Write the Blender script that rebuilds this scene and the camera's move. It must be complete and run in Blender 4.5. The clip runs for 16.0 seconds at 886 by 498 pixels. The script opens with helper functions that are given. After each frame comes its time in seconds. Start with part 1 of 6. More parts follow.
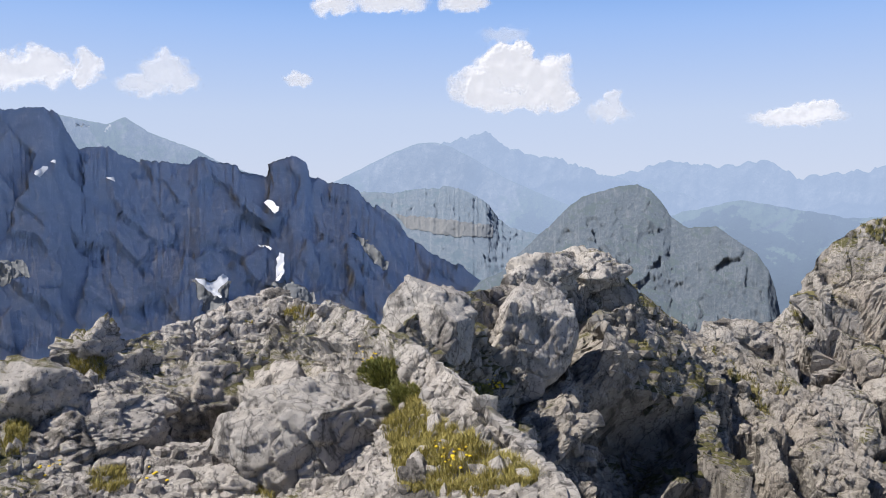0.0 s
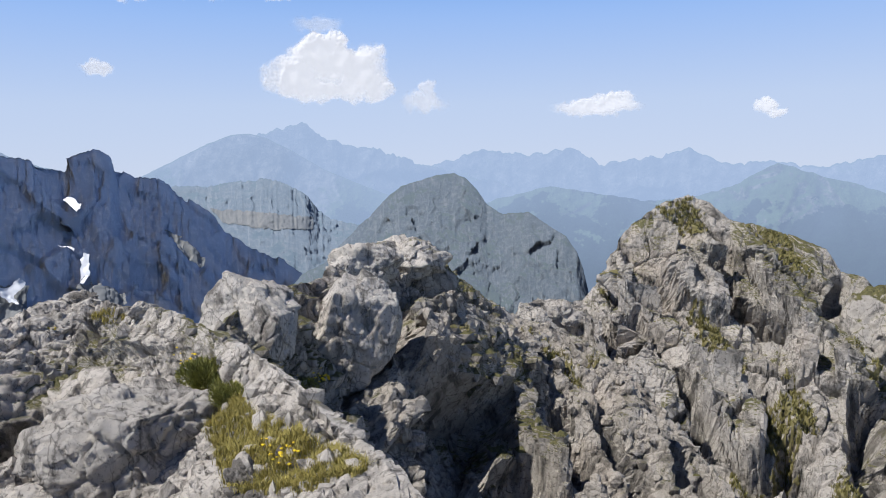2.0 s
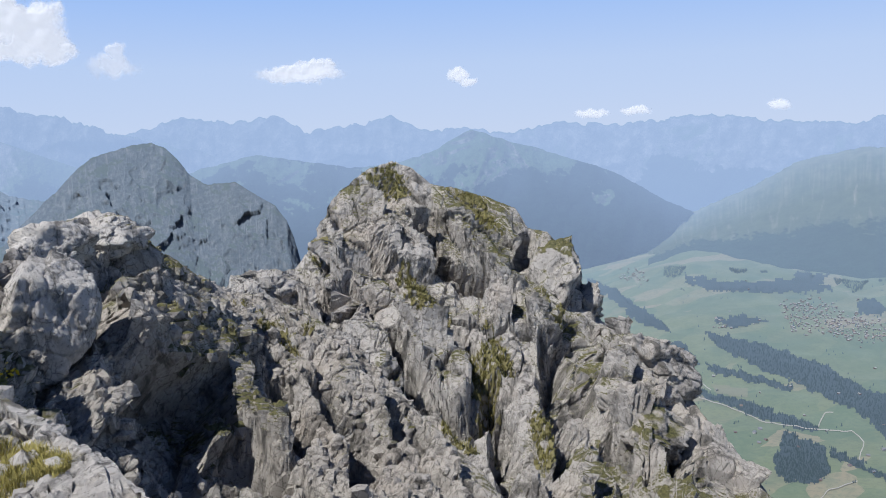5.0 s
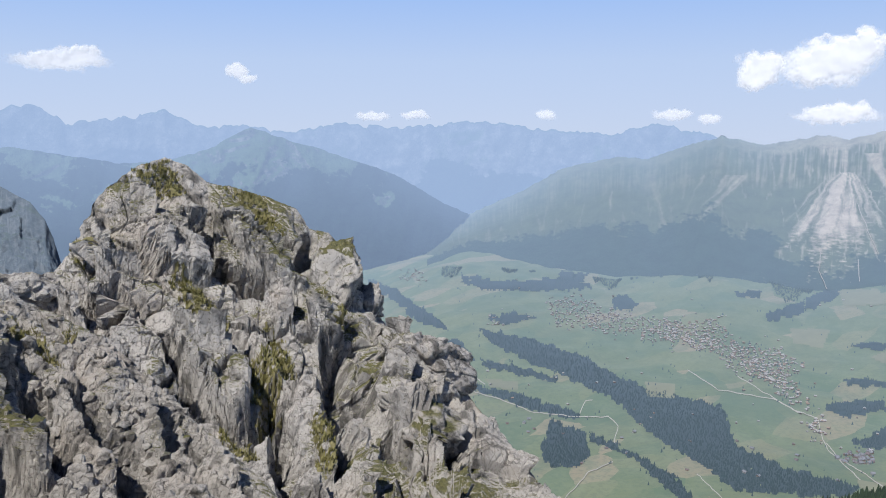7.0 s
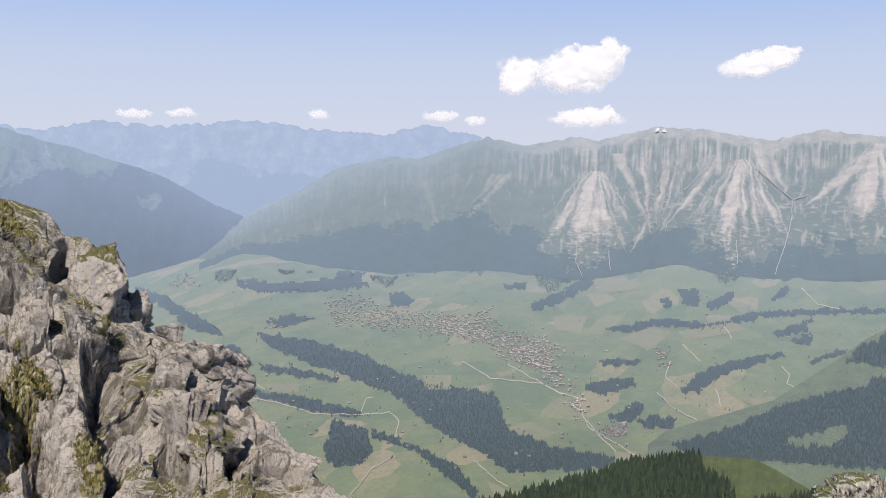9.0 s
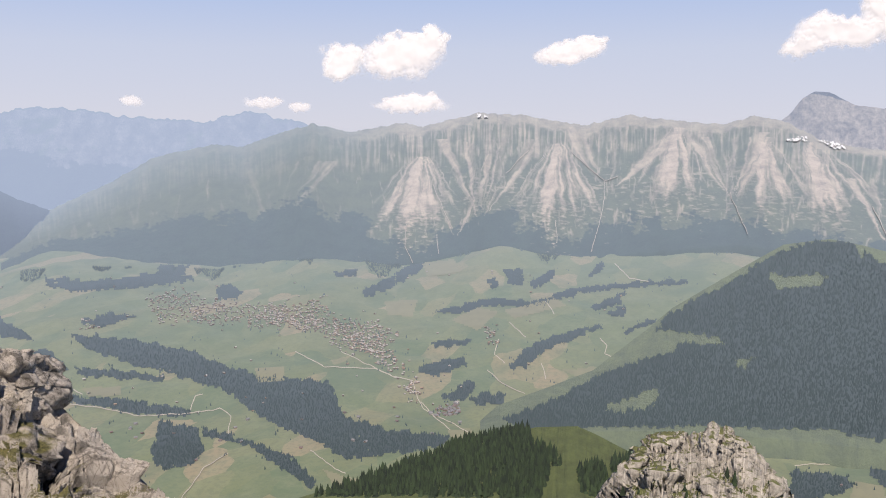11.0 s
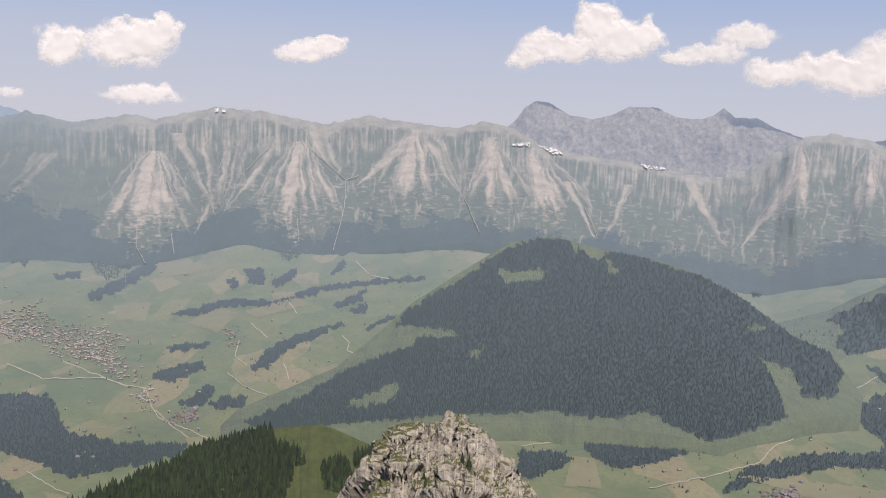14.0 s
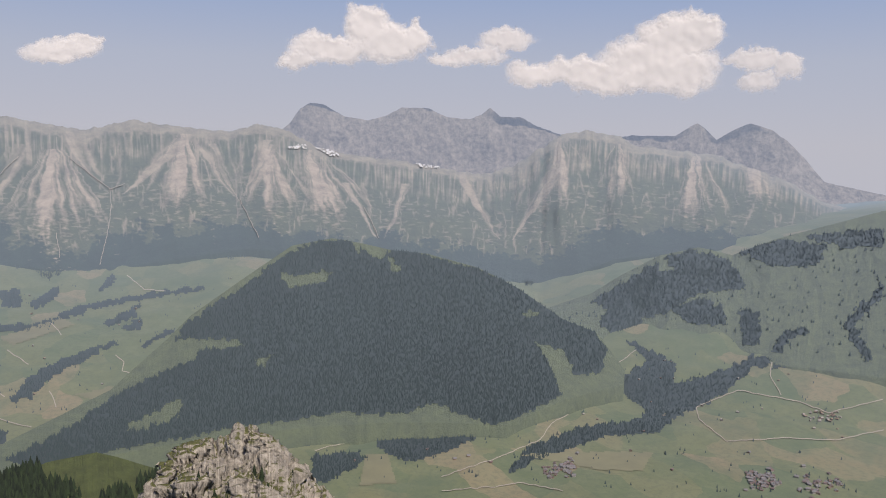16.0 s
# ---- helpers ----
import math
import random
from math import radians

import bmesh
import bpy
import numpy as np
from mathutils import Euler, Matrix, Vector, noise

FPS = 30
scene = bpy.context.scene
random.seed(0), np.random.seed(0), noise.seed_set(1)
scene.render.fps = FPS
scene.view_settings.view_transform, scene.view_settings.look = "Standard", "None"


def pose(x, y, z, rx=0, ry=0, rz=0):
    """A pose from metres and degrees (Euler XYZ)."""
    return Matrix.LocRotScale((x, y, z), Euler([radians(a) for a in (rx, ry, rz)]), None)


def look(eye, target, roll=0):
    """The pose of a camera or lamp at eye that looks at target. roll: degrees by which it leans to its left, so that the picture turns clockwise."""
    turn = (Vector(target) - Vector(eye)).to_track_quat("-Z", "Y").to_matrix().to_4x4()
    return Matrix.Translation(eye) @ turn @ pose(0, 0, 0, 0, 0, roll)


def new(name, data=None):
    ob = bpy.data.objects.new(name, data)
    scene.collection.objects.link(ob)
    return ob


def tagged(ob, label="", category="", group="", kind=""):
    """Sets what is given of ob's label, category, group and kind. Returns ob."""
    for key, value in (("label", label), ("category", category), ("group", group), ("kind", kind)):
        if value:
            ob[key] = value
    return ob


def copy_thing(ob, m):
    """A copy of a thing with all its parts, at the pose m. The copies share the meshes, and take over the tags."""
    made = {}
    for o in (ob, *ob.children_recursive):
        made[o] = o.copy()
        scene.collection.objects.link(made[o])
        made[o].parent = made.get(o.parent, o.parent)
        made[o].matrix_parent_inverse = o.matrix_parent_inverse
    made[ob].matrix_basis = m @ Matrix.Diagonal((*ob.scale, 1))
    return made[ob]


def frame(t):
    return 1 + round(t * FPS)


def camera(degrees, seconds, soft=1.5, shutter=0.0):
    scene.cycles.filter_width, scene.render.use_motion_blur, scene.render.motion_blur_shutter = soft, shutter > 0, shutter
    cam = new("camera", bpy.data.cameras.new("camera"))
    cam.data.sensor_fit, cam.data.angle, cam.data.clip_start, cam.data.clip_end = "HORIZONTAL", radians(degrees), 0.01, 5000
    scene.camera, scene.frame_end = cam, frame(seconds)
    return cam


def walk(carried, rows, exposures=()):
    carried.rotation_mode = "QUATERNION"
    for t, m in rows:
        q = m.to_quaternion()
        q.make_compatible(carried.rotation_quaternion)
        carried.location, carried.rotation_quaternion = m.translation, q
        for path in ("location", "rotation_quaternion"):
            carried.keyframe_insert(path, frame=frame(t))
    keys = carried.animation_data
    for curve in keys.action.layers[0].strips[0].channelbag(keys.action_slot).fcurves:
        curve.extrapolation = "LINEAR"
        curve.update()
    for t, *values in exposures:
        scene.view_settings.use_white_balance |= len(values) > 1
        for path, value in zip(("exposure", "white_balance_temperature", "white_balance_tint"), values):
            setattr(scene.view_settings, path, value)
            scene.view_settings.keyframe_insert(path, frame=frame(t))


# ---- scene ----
EYE = 1.7
cam = camera(56.09, 16.0, soft=1.0)
# seconds, yaw, pitch, roll: the camera turns where it stands
ROWS = [
    (0, 0.06, -3.98, -0.13),
    (0.5, -4.17, -3.94, 0.55),
    (1, -6.94, -3.82, 0.80),
    (1.5, -9.98, -4.35, 1.18),
    (2, -12.32, -4.72, 1.03),
    (2.5, -15.02, -5.38, 1.64),
    (3, -19.08, -5.46, 1.76),
    (3.5, -23.24, -6.10, 2.09),
    (4, -26.60, -6.34, 3.06),
    (4.2, -27.86, -6.95, 3.05),
    (6.3, -41.14, -7.12, -1.25),
    (6.5, -43.08, -7.52, -1.49),
    (7, -47.09, -7.55, -0.13),
    (7.5, -52.42, -7.56, -0.11),
    (8, -55.91, -7.77, -0.19),
    (8.5, -58.93, -7.66, -0.53),
    (9, -62.46, -7.47, -0.46),
    (9.5, -65.79, -7.67, -0.28),
    (9.7, -67.31, -7.80, 0.17),
    (11.8, -75.99, -8.47, -1.30),
    (12, -76.07, -8.54, -1.77),
    (12.5, -80.74, -8.36, -2.23),
    (13, -84.55, -8.01, -2.03),
    (13.5, -87.61, -8.09, -1.88),
    (14, -91.83, -8.10, -2.19),
    (14.5, -95.27, -7.78, -2.28),
    (15, -99.87, -7.30, -2.02),
    (15.5, -103.66, -7.72, -1.47),
    (16, -107.04, -7.56, -1.07),
]
walk(cam, [(t, pose(0, 0, EYE, 90 + p, r, y)) for t, y, p, r in ROWS],
     exposures=[(0.0, 0.08, 6500, 12), (1.5, 0.05, 6400, 11), (4.0, 0.0, 6000, 10), (7.0, 0.0, 6100, 10), (9.0, 0.05, 6800, 14), (12.5, 0.03, 7300, 17), (15.0, -0.33, 7300, 17), (16.0, -0.4, 7300, 17)])

# ---- daylight ----
SUN_AZ, SUN_EL = -102.0, 55.0
world = bpy.data.worlds.new("sky")
scene.world = world
world.use_nodes = True
wn = world.node_tree.nodes
sky = wn.new("ShaderNodeTexSky")
sky.sky_type, sky.sun_disc = "NISHITA", False
sky.sun_elevation, sky.sun_rotation = radians(SUN_EL), radians(SUN_AZ)
sky.altitude, sky.air_density, sky.dust_density, sky.ozone_density = 1800.0, 1.0, 1.0, 2.5
wn["Background"].inputs["Strength"].default_value = 0.115
tint = wn.new("ShaderNodeMix")
tint.data_type, tint.blend_type = "RGBA", "MULTIPLY"
tint.inputs[0].default_value, tint.inputs[7].default_value = 1.0, (0.4, 0.46, 0.62, 1)
world.node_tree.links.new(sky.outputs["Color"], tint.inputs[6])
# summer haze: a pale horizon that turns blue higher up, all round
way, up_part = wn.new("ShaderNodeTexCoord"), wn.new("ShaderNodeSeparateXYZ")
world.node_tree.links.new(way.outputs["Generated"], up_part.inputs[0])
rise, tone, bright, haze = wn.new("ShaderNodeMapRange"), wn.new("ShaderNodeValToRGB"), wn.new("ShaderNodeMix"), wn.new("ShaderNodeMix")
rise.inputs["From Min"].default_value, rise.inputs["From Max"].default_value = 0.18, 0.4
rise.inputs["To Min"].default_value, rise.inputs["To Max"].default_value = 0.95, 0.0
rise.interpolation_type = "SMOOTHSTEP"
stops = tone.color_ramp.elements
stops[0].position, stops[0].color = 0.0, (0.61, 0.68, 0.82, 1)
stops[1].position, stops[1].color = 0.26, (0.2, 0.43, 0.9, 1)
stops.new(0.09).color = (0.53, 0.64, 0.84, 1)
bright.data_type, bright.blend_type, haze.data_type = "RGBA", "MULTIPLY", "RGBA"
bright.inputs[0].default_value, bright.inputs[7].default_value = 1.0, (8.7, 8.7, 8.7, 1)
world.node_tree.links.new(up_part.outputs["Z"], tone.inputs["Fac"])
world.node_tree.links.new(up_part.outputs["Z"], rise.inputs["Value"])
world.node_tree.links.new(tone.outputs["Color"], bright.inputs[6])
world.node_tree.links.new(rise.outputs[0], haze.inputs[0])
world.node_tree.links.new(tint.outputs[2], haze.inputs[6])
world.node_tree.links.new(bright.outputs[2], haze.inputs[7])
world.node_tree.links.new(haze.outputs[2], wn["Background"].inputs["Color"])
lamp = bpy.data.lights.new("sun", "SUN")
lamp.energy, lamp.angle, lamp.color = 5.0, radians(0.6), (1.0, 0.95, 0.87)
sun = new("sun", lamp)
sun.matrix_world = look((0, 0, 50), (-math.sin(radians(SUN_AZ)) * 60, -math.cos(radians(SUN_AZ)) * 60, 50 - 60 * math.tan(radians(SUN_EL))))


# ---- numeric noise ----
def _hash(i, j, k, seed):
    i, j, k = (np.asarray(v).astype(np.uint32) for v in (i, j, k))
    h = i * np.uint32(374761393) + j * np.uint32(668265263) + k * np.uint32(2147483647) + np.uint32(seed * 1274126177 & 0xFFFFFFFF)
    h = (h ^ (h >> np.uint32(13))) * np.uint32(1274126177)
    return h ^ (h >> np.uint32(16))


def perlin(p, seed=0):
    """Gradient noise in -1..1 at the points p (n x 3)."""
    q = np.floor(p)
    x, y, z = (np.ascontiguousarray(v) for v in (p - q).astype(np.float32).T)
    i, j, k = (np.ascontiguousarray(v) for v in q.astype(np.int64).T)
    u, v, w = (f * f * f * (f * (f * 6 - 15) + 10) for f in (x, y, z))
    out = np.zeros(len(x), np.float32)
    one = np.float32(1)
    step = np.float32(1 / 511.5)
    for dx in (0, 1):
        for dy in (0, 1):
            wxy = (u if dx else one - u) * (v if dy else one - v)
            for dz in (0, 1):
                h = _hash(i + dx, j + dy, k + dz, seed)
                g = ((h & np.uint32(1023)) * step - one) * (x - np.float32(dx)) + (((h >> np.uint32(10)) & np.uint32(1023)) * step - one) * (y - np.float32(dy)) + (((h >> np.uint32(20)) & np.uint32(1023)) * step - one) * (z - np.float32(dz))
                out += wxy * (w if dz else one - w) * g
    return out.astype(np.float64) * 1.2


def fbm(p, octaves=4, seed=0, gain=0.5, ridged=False):
    total, amp, norm = 0.0, 1.0, 0.0
    for o in range(octaves):
        n = perlin(p * 2.03 ** o + 17.3 * o, seed + o)
        total = total + amp * ((1 - 2 * np.abs(n)) if ridged else n)
        norm += amp
        amp *= gain
    return total / norm


def facets(p, seed=0, tilt=0.9, split=0.7):
    """Broken stone: every cell is a plane tilted its own way, so that blocks meet in sharp steps and edges."""
    q = np.floor(p).astype(np.int64)
    best = np.full(len(p), 9.0)
    second = np.full(len(p), 9.0)
    val = np.zeros(len(p))
    for dx in (-1, 0, 1):
        for dy in (-1, 0, 1):
            for dz in (-1, 0, 1):
                c = q + np.array((dx, dy, dz))
                h = _hash(c[:, 0], c[:, 1], c[:, 2], seed)
                a = np.stack(((h & 1023) / 1023, ((h >> 10) & 1023) / 1023, ((h >> 20) & 1023) / 1023), 1)
                v = p - (c + a)
                d = np.sqrt((v ** 2).sum(1))
                h2 = _hash(c[:, 0], c[:, 1], c[:, 2], seed + 77)
                g = np.stack(((h2 & 1023) / 511.5 - 1, ((h2 >> 10) & 1023) / 511.5 - 1, ((h2 >> 20) & 1023) / 511.5 - 1), 1)
                near = d < best
                second = np.where(near, best, np.minimum(second, d))
                val = np.where(near, (g * v).sum(1) * tilt + ((h2 >> 7) & 255) / 255.0 - 0.5, val)
                best = np.where(near, d, best)
    crack = np.clip((second - best) / 0.07, 0, 1)
    return val - split * (1 - crack)


def polar(az, el, r):
    """Points from azimuth (clockwise from +y) and elevation in degrees and distance from the eye."""
    a, e = np.radians(az), np.radians(el)
    return np.stack((np.sin(a) * np.cos(e) * r, np.cos(a) * np.cos(e) * r, np.sin(e) * r + EYE), -1)


def curve(points):
    xs, ys = zip(*points)
    return lambda a: np.interp(a, xs, ys)


def grid_mesh(name, P, smooth=True, close=False):
    """A mesh from an array of rows x columns x 3."""
    n, m = P.shape[:2]
    idx = np.arange(n * m).reshape(n, m)
    if close:
        idx = np.concatenate((idx, idx[:, :1]), 1)
    quads = np.stack((idx[:-1, :-1], idx[1:, :-1], idx[1:, 1:], idx[:-1, 1:]), -1).reshape(-1, 4)
    return raw_mesh(name, P.reshape(-1, 3), quads, smooth)


def raw_mesh(name, verts, faces, smooth=False):
    verts, faces = np.asarray(verts, dtype=np.float32), np.asarray(faces, dtype=np.int32)
    me = bpy.data.meshes.new(name)
    me.vertices.add(len(verts))
    me.vertices.foreach_set("co", verts.ravel())
    k = faces.shape[1]
    me.loops.add(faces.size)
    me.loops.foreach_set("vertex_index", faces.ravel())
    me.polygons.add(len(faces))
    me.polygons.foreach_set("loop_start", np.arange(0, faces.size, k, dtype=np.int32))
    me.polygons.foreach_set("use_smooth", np.full(len(faces), smooth))
    me.update(calc_edges=True)
    return me


def normals(P):
    du, dv = np.gradient(P, axis=1), np.gradient(P, axis=0)
    n = np.cross(dv, du)
    n /= np.linalg.norm(n, axis=2, keepdims=True) + 1e-9
    return n


class Surface:
    """The seen side of a landform, by azimuth and elevation."""

    def __init__(self, az, top, foot, P):
        self.az, self.top, self.foot, self.P = az, top, foot, P

    def at(self, az, el):
        az, el = np.asarray(az, float), np.asarray(el, float)
        n, m = self.P.shape[:2]
        u = np.clip(np.interp(az, self.az, np.arange(m)), 0, m - 1.001)
        s = (np.interp(az, self.az, self.top) - el) / (np.interp(az, self.az, self.top) - np.interp(az, self.az, self.foot))
        v = np.clip(s, 0, 1) * (n - 1.001)
        i, j = v.astype(int), u.astype(int)
        a, b = (v - i)[..., None], (u - j)[..., None]
        P = self.P
        return P[i, j] * (1 - a) * (1 - b) + P[i + 1, j] * a * (1 - b) + P[i, j + 1] * (1 - a) * b + P[i + 1, j + 1] * a * b

    def covers(self, az, el):
        return (el < np.interp(az, self.az, self.top)) & (el > np.interp(az, self.az, self.foot)) & (az > self.az[0]) & (az < self.az[-1])


def bearing(p):
    """Azimuth and elevation of points, in degrees."""
    v = p - np.array((0, 0, EYE))
    return np.degrees(np.arctan2(v[:, 0], v[:, 1])), np.degrees(np.arctan2(v[:, 2], np.hypot(v[:, 0], v[:, 1])))


def inside(poly, a, e):
    p = np.array(poly)
    hit = np.zeros(len(a), bool)
    j = len(p) - 1
    for i in range(len(p)):
        (x0, y0), (x1, y1) = p[i], p[j]
        cross = ((y0 > e) != (y1 > e)) & (a < (x1 - x0) * (e - y0) / (y1 - y0 + 1e-12) + x0)
        hit ^= cross
        j = i
    return hit


def dented(dents, az, el, edge, seed):
    """How far a surface stands forward or back inside broken outlines in azimuth and elevation."""
    q = np.stack((az, el, az * 0), 1)
    a = az + 0.45 * fbm(q * 0.9, 4, seed + 31, 0.6)
    e = el + 0.45 * fbm(q * 0.9 + 7.7, 4, seed + 37, 0.6)
    out = np.zeros(len(az))
    for poly, depth in dents:
        p = np.array(poly)
        (a0, e0), (a1, e1) = p.min(0) - edge, p.max(0) + edge
        k = np.nonzero((a > a0) & (a < a1) & (e > e0) & (e < e1))[0]
        if len(k):
            f = sum(inside(poly, a[k] + edge * dx, e[k] + edge * dy).astype(float) for dx in (-0.8, -0.3, 0.3, 0.8) for dy in (-0.8, -0.3, 0.3, 0.8)) / 16
            out[k] += depth * f * (1.0 + 0.35 * fbm(q[k] * 0.8, 2, seed + 41))
    return out


SURFACES = {}


def relief(name, crest, foot, r_crest, r_foot, cols, rows, back=(30, 12, 1.2), jag=0.0, jag_scale=1.0, bend=1.0, shape=None, mat=None, skirt=0.0, smooth=True, seed=0, hold=0.3, ease=0.1, radial=True, dents=(), soft_edge=0.25, form=None, paint=None):
    """A landform seen from the summit: its crest line, its foot line and its distance at both, with a back slope.
    hold: how much of the relief the crest itself takes; dents: outlines that stand back or forward by so many metres;
    form: large ribs that the finer relief follows; paint: what grows where, as point attributes."""
    a0, a1 = crest[0][0], crest[-1][0]
    az = np.linspace(a0, a1, cols)
    fade = np.clip(np.minimum(az - a0, a1 - az) / 1.0, 0, 1)
    ec = curve(crest)(az)
    if jag:
        q = np.stack((az * jag_scale, az * 0 + seed, az * 0), 1)
        ec = ec + jag * (fbm(q, 5, seed + 3, 0.6, True) - 0.3) * fade
    eb = np.minimum(curve(foot)(az), ec - 0.05)
    rc, rb = curve(r_crest)(az), curve(r_foot)(az)
    s = np.linspace(0, 1, rows)[:, None]
    el = ec + (eb - ec) * s
    r = rc + (rb - rc) * s ** bend
    front = polar(np.broadcast_to(az, el.shape), el, r)
    depth, nb, fall = back
    t = np.linspace(1, 0, nb, endpoint=False)[:, None]
    out = np.stack((np.sin(np.radians(az)), np.cos(np.radians(az)), az * 0), -1)
    rear = front[:1] + t[..., None] * depth * out - np.array((0, 0, 1.0)) * (fall * depth * t ** 1.1)[..., None]
    P = np.concatenate((rear, front), 0)
    base_n = normals(P)
    grow = np.concatenate((t * 0, np.clip(s / 0.06, 0, 1)), 0)
    if dents or form is not None:
        lift = dented(dents, *bearing(front.reshape(-1, 3)), soft_edge, seed)
        if form is not None:
            lift = lift + form(front.reshape(-1, 3))
        lift = np.concatenate((np.zeros((nb, cols)), lift.reshape(rows, cols)), 0) * grow
        P = P + base_n * lift[..., None]
    if shape is not None:
        n = base_n
        d = shape(P.reshape(-1, 3)).reshape(P.shape[:2])
        d = d - d.mean()
        if radial:
            v = P - np.array((0, 0, EYE))
            n = -v / np.linalg.norm(v, axis=2, keepdims=True)
        hold = 1.0 if radial else hold
        k = np.concatenate((hold + t * 0, hold + (1 - hold) * np.clip(s / ease, 0, 1) ** 0.8), 0)
        P = P + n * (d * k)[..., None]
    SURFACES[name] = Surface(az, ec, eb, P[nb:].copy())
    if skirt:
        low = P[-1:] - np.array((0, 0, skirt)) - 0.15 * skirt * out
        P = np.concatenate((P, low), 0)
    ob = new(name, grid_mesh(name, P, smooth))
    ob.data.materials.append(mat)
    if paint is not None:
        for key, values in paint(np.broadcast_to(az, el.shape), el, np.broadcast_to(s, el.shape)).items():
            full = np.concatenate((np.repeat(values[:1], nb, 0), values, np.repeat(values[-1:], len(P) - nb - rows, 0)), 0)
            ob.data.attributes.new(key, "FLOAT", "POINT").data.foreach_set("value", full.astype(np.float32).ravel())
    return ob


# ---- materials ----
def material(name):
    m = bpy.data.materials.new(name)
    m.use_nodes = True
    nt = m.node_tree
    b = nt.nodes["Principled BSDF"]
    b.inputs["Roughness"].default_value = 0.9
    b.inputs["Specular IOR Level"].default_value = 0.2
    return m, nt, b


def tex(nt, kind, scale, vector=None, **kw):
    n = nt.nodes.new(kind)
    n.inputs["Scale"].default_value = scale
    for k, v in kw.items():
        n.inputs[k.replace("_", " ")].default_value = v
    if vector is not None:
        nt.links.new(vector, n.inputs["Vector"])
    return n


def ramp(nt, fac, stops):
    n = nt.nodes.new("ShaderNodeValToRGB")
    e = n.color_ramp.elements
    while len(e) < len(stops):
        e.new(0.5)
    for i, (p, c) in enumerate(stops):
        e[i].position = p
        e[i].color = (*c, 1) if len(c) == 3 else c
    nt.links.new(fac, n.inputs["Fac"])
    return n.outputs["Color"]


def mixc(nt, fac, a, b, mode="MIX"):
    n = nt.nodes.new("ShaderNodeMix")
    n.data_type, n.blend_type = "RGBA", mode
    for v, s in ((fac, 0), (a, 6), (b, 7)):
        if isinstance(v, (int, float)):
            n.inputs[s].default_value = v
        elif isinstance(v, tuple):
            n.inputs[s].default_value = (*v, 1)
        else:
            nt.links.new(v, n.inputs[s])
    return n.outputs[2]


def calc(nt, op, a, b=0.0, clamp=False):
    n = nt.nodes.new("ShaderNodeMath")
    n.operation, n.use_clamp = op, clamp
    for v, s in ((a, 0), (b, 1)):
        if isinstance(v, (int, float)):
            n.inputs[s].default_value = v
        else:
            nt.links.new(v, n.inputs[s])
    return n.outputs[0]


def place(nt, scale=(1, 1, 1), rot=(0, 0, 0)):
    """World position, turned and stretched."""
    g = nt.nodes.new("ShaderNodeNewGeometry")
    m = nt.nodes.new("ShaderNodeMapping")
    m.inputs["Scale"].default_value = scale
    m.inputs["Rotation"].default_value = tuple(radians(v) for v in rot)
    nt.links.new(g.outputs["Position"], m.inputs["Vector"])
    return m.outputs["Vector"]


def downhill(nt, wide, flat):
    """A coordinate whose grain runs down the slopes that face the summit."""
    x = nt.nodes.new("ShaderNodeSeparateXYZ")
    nt.links.new(place(nt), x.inputs[0])
    c = nt.nodes.new("ShaderNodeCombineXYZ")
    nt.links.new(calc(nt, "MULTIPLY", calc(nt, "ARCTAN2", x.outputs["X"], x.outputs["Y"]), 3500.0 / wide), c.inputs[0])
    nt.links.new(calc(nt, "MULTIPLY", x.outputs["Z"], flat / wide), c.inputs[2])
    return c.outputs[0]


def upness(nt):
    g = nt.nodes.new("ShaderNodeNewGeometry")
    x = nt.nodes.new("ShaderNodeSeparateXYZ")
    nt.links.new(g.outputs["Normal"], x.inputs[0])
    return x.outputs["Z"]


def bump(nt, b, height, strength, distance):
    n = nt.nodes.new("ShaderNodeBump")
    n.inputs["Strength"].default_value, n.inputs["Distance"].default_value = strength, distance
    nt.links.new(height, n.inputs["Height"])
    nt.links.new(n.outputs["Normal"], b.inputs["Normal"])


# share of painted haze in a surface, by distance over five kilometres
HAZE_SHARE = [(0.0, 0.0), (0.02, 0.0), (0.1, 0.04), (0.28, 0.15), (0.5, 0.31), (0.65, 0.43), (0.78, 0.49), (0.83, 0.62), (0.87, 0.74), (1.0, 0.88)]


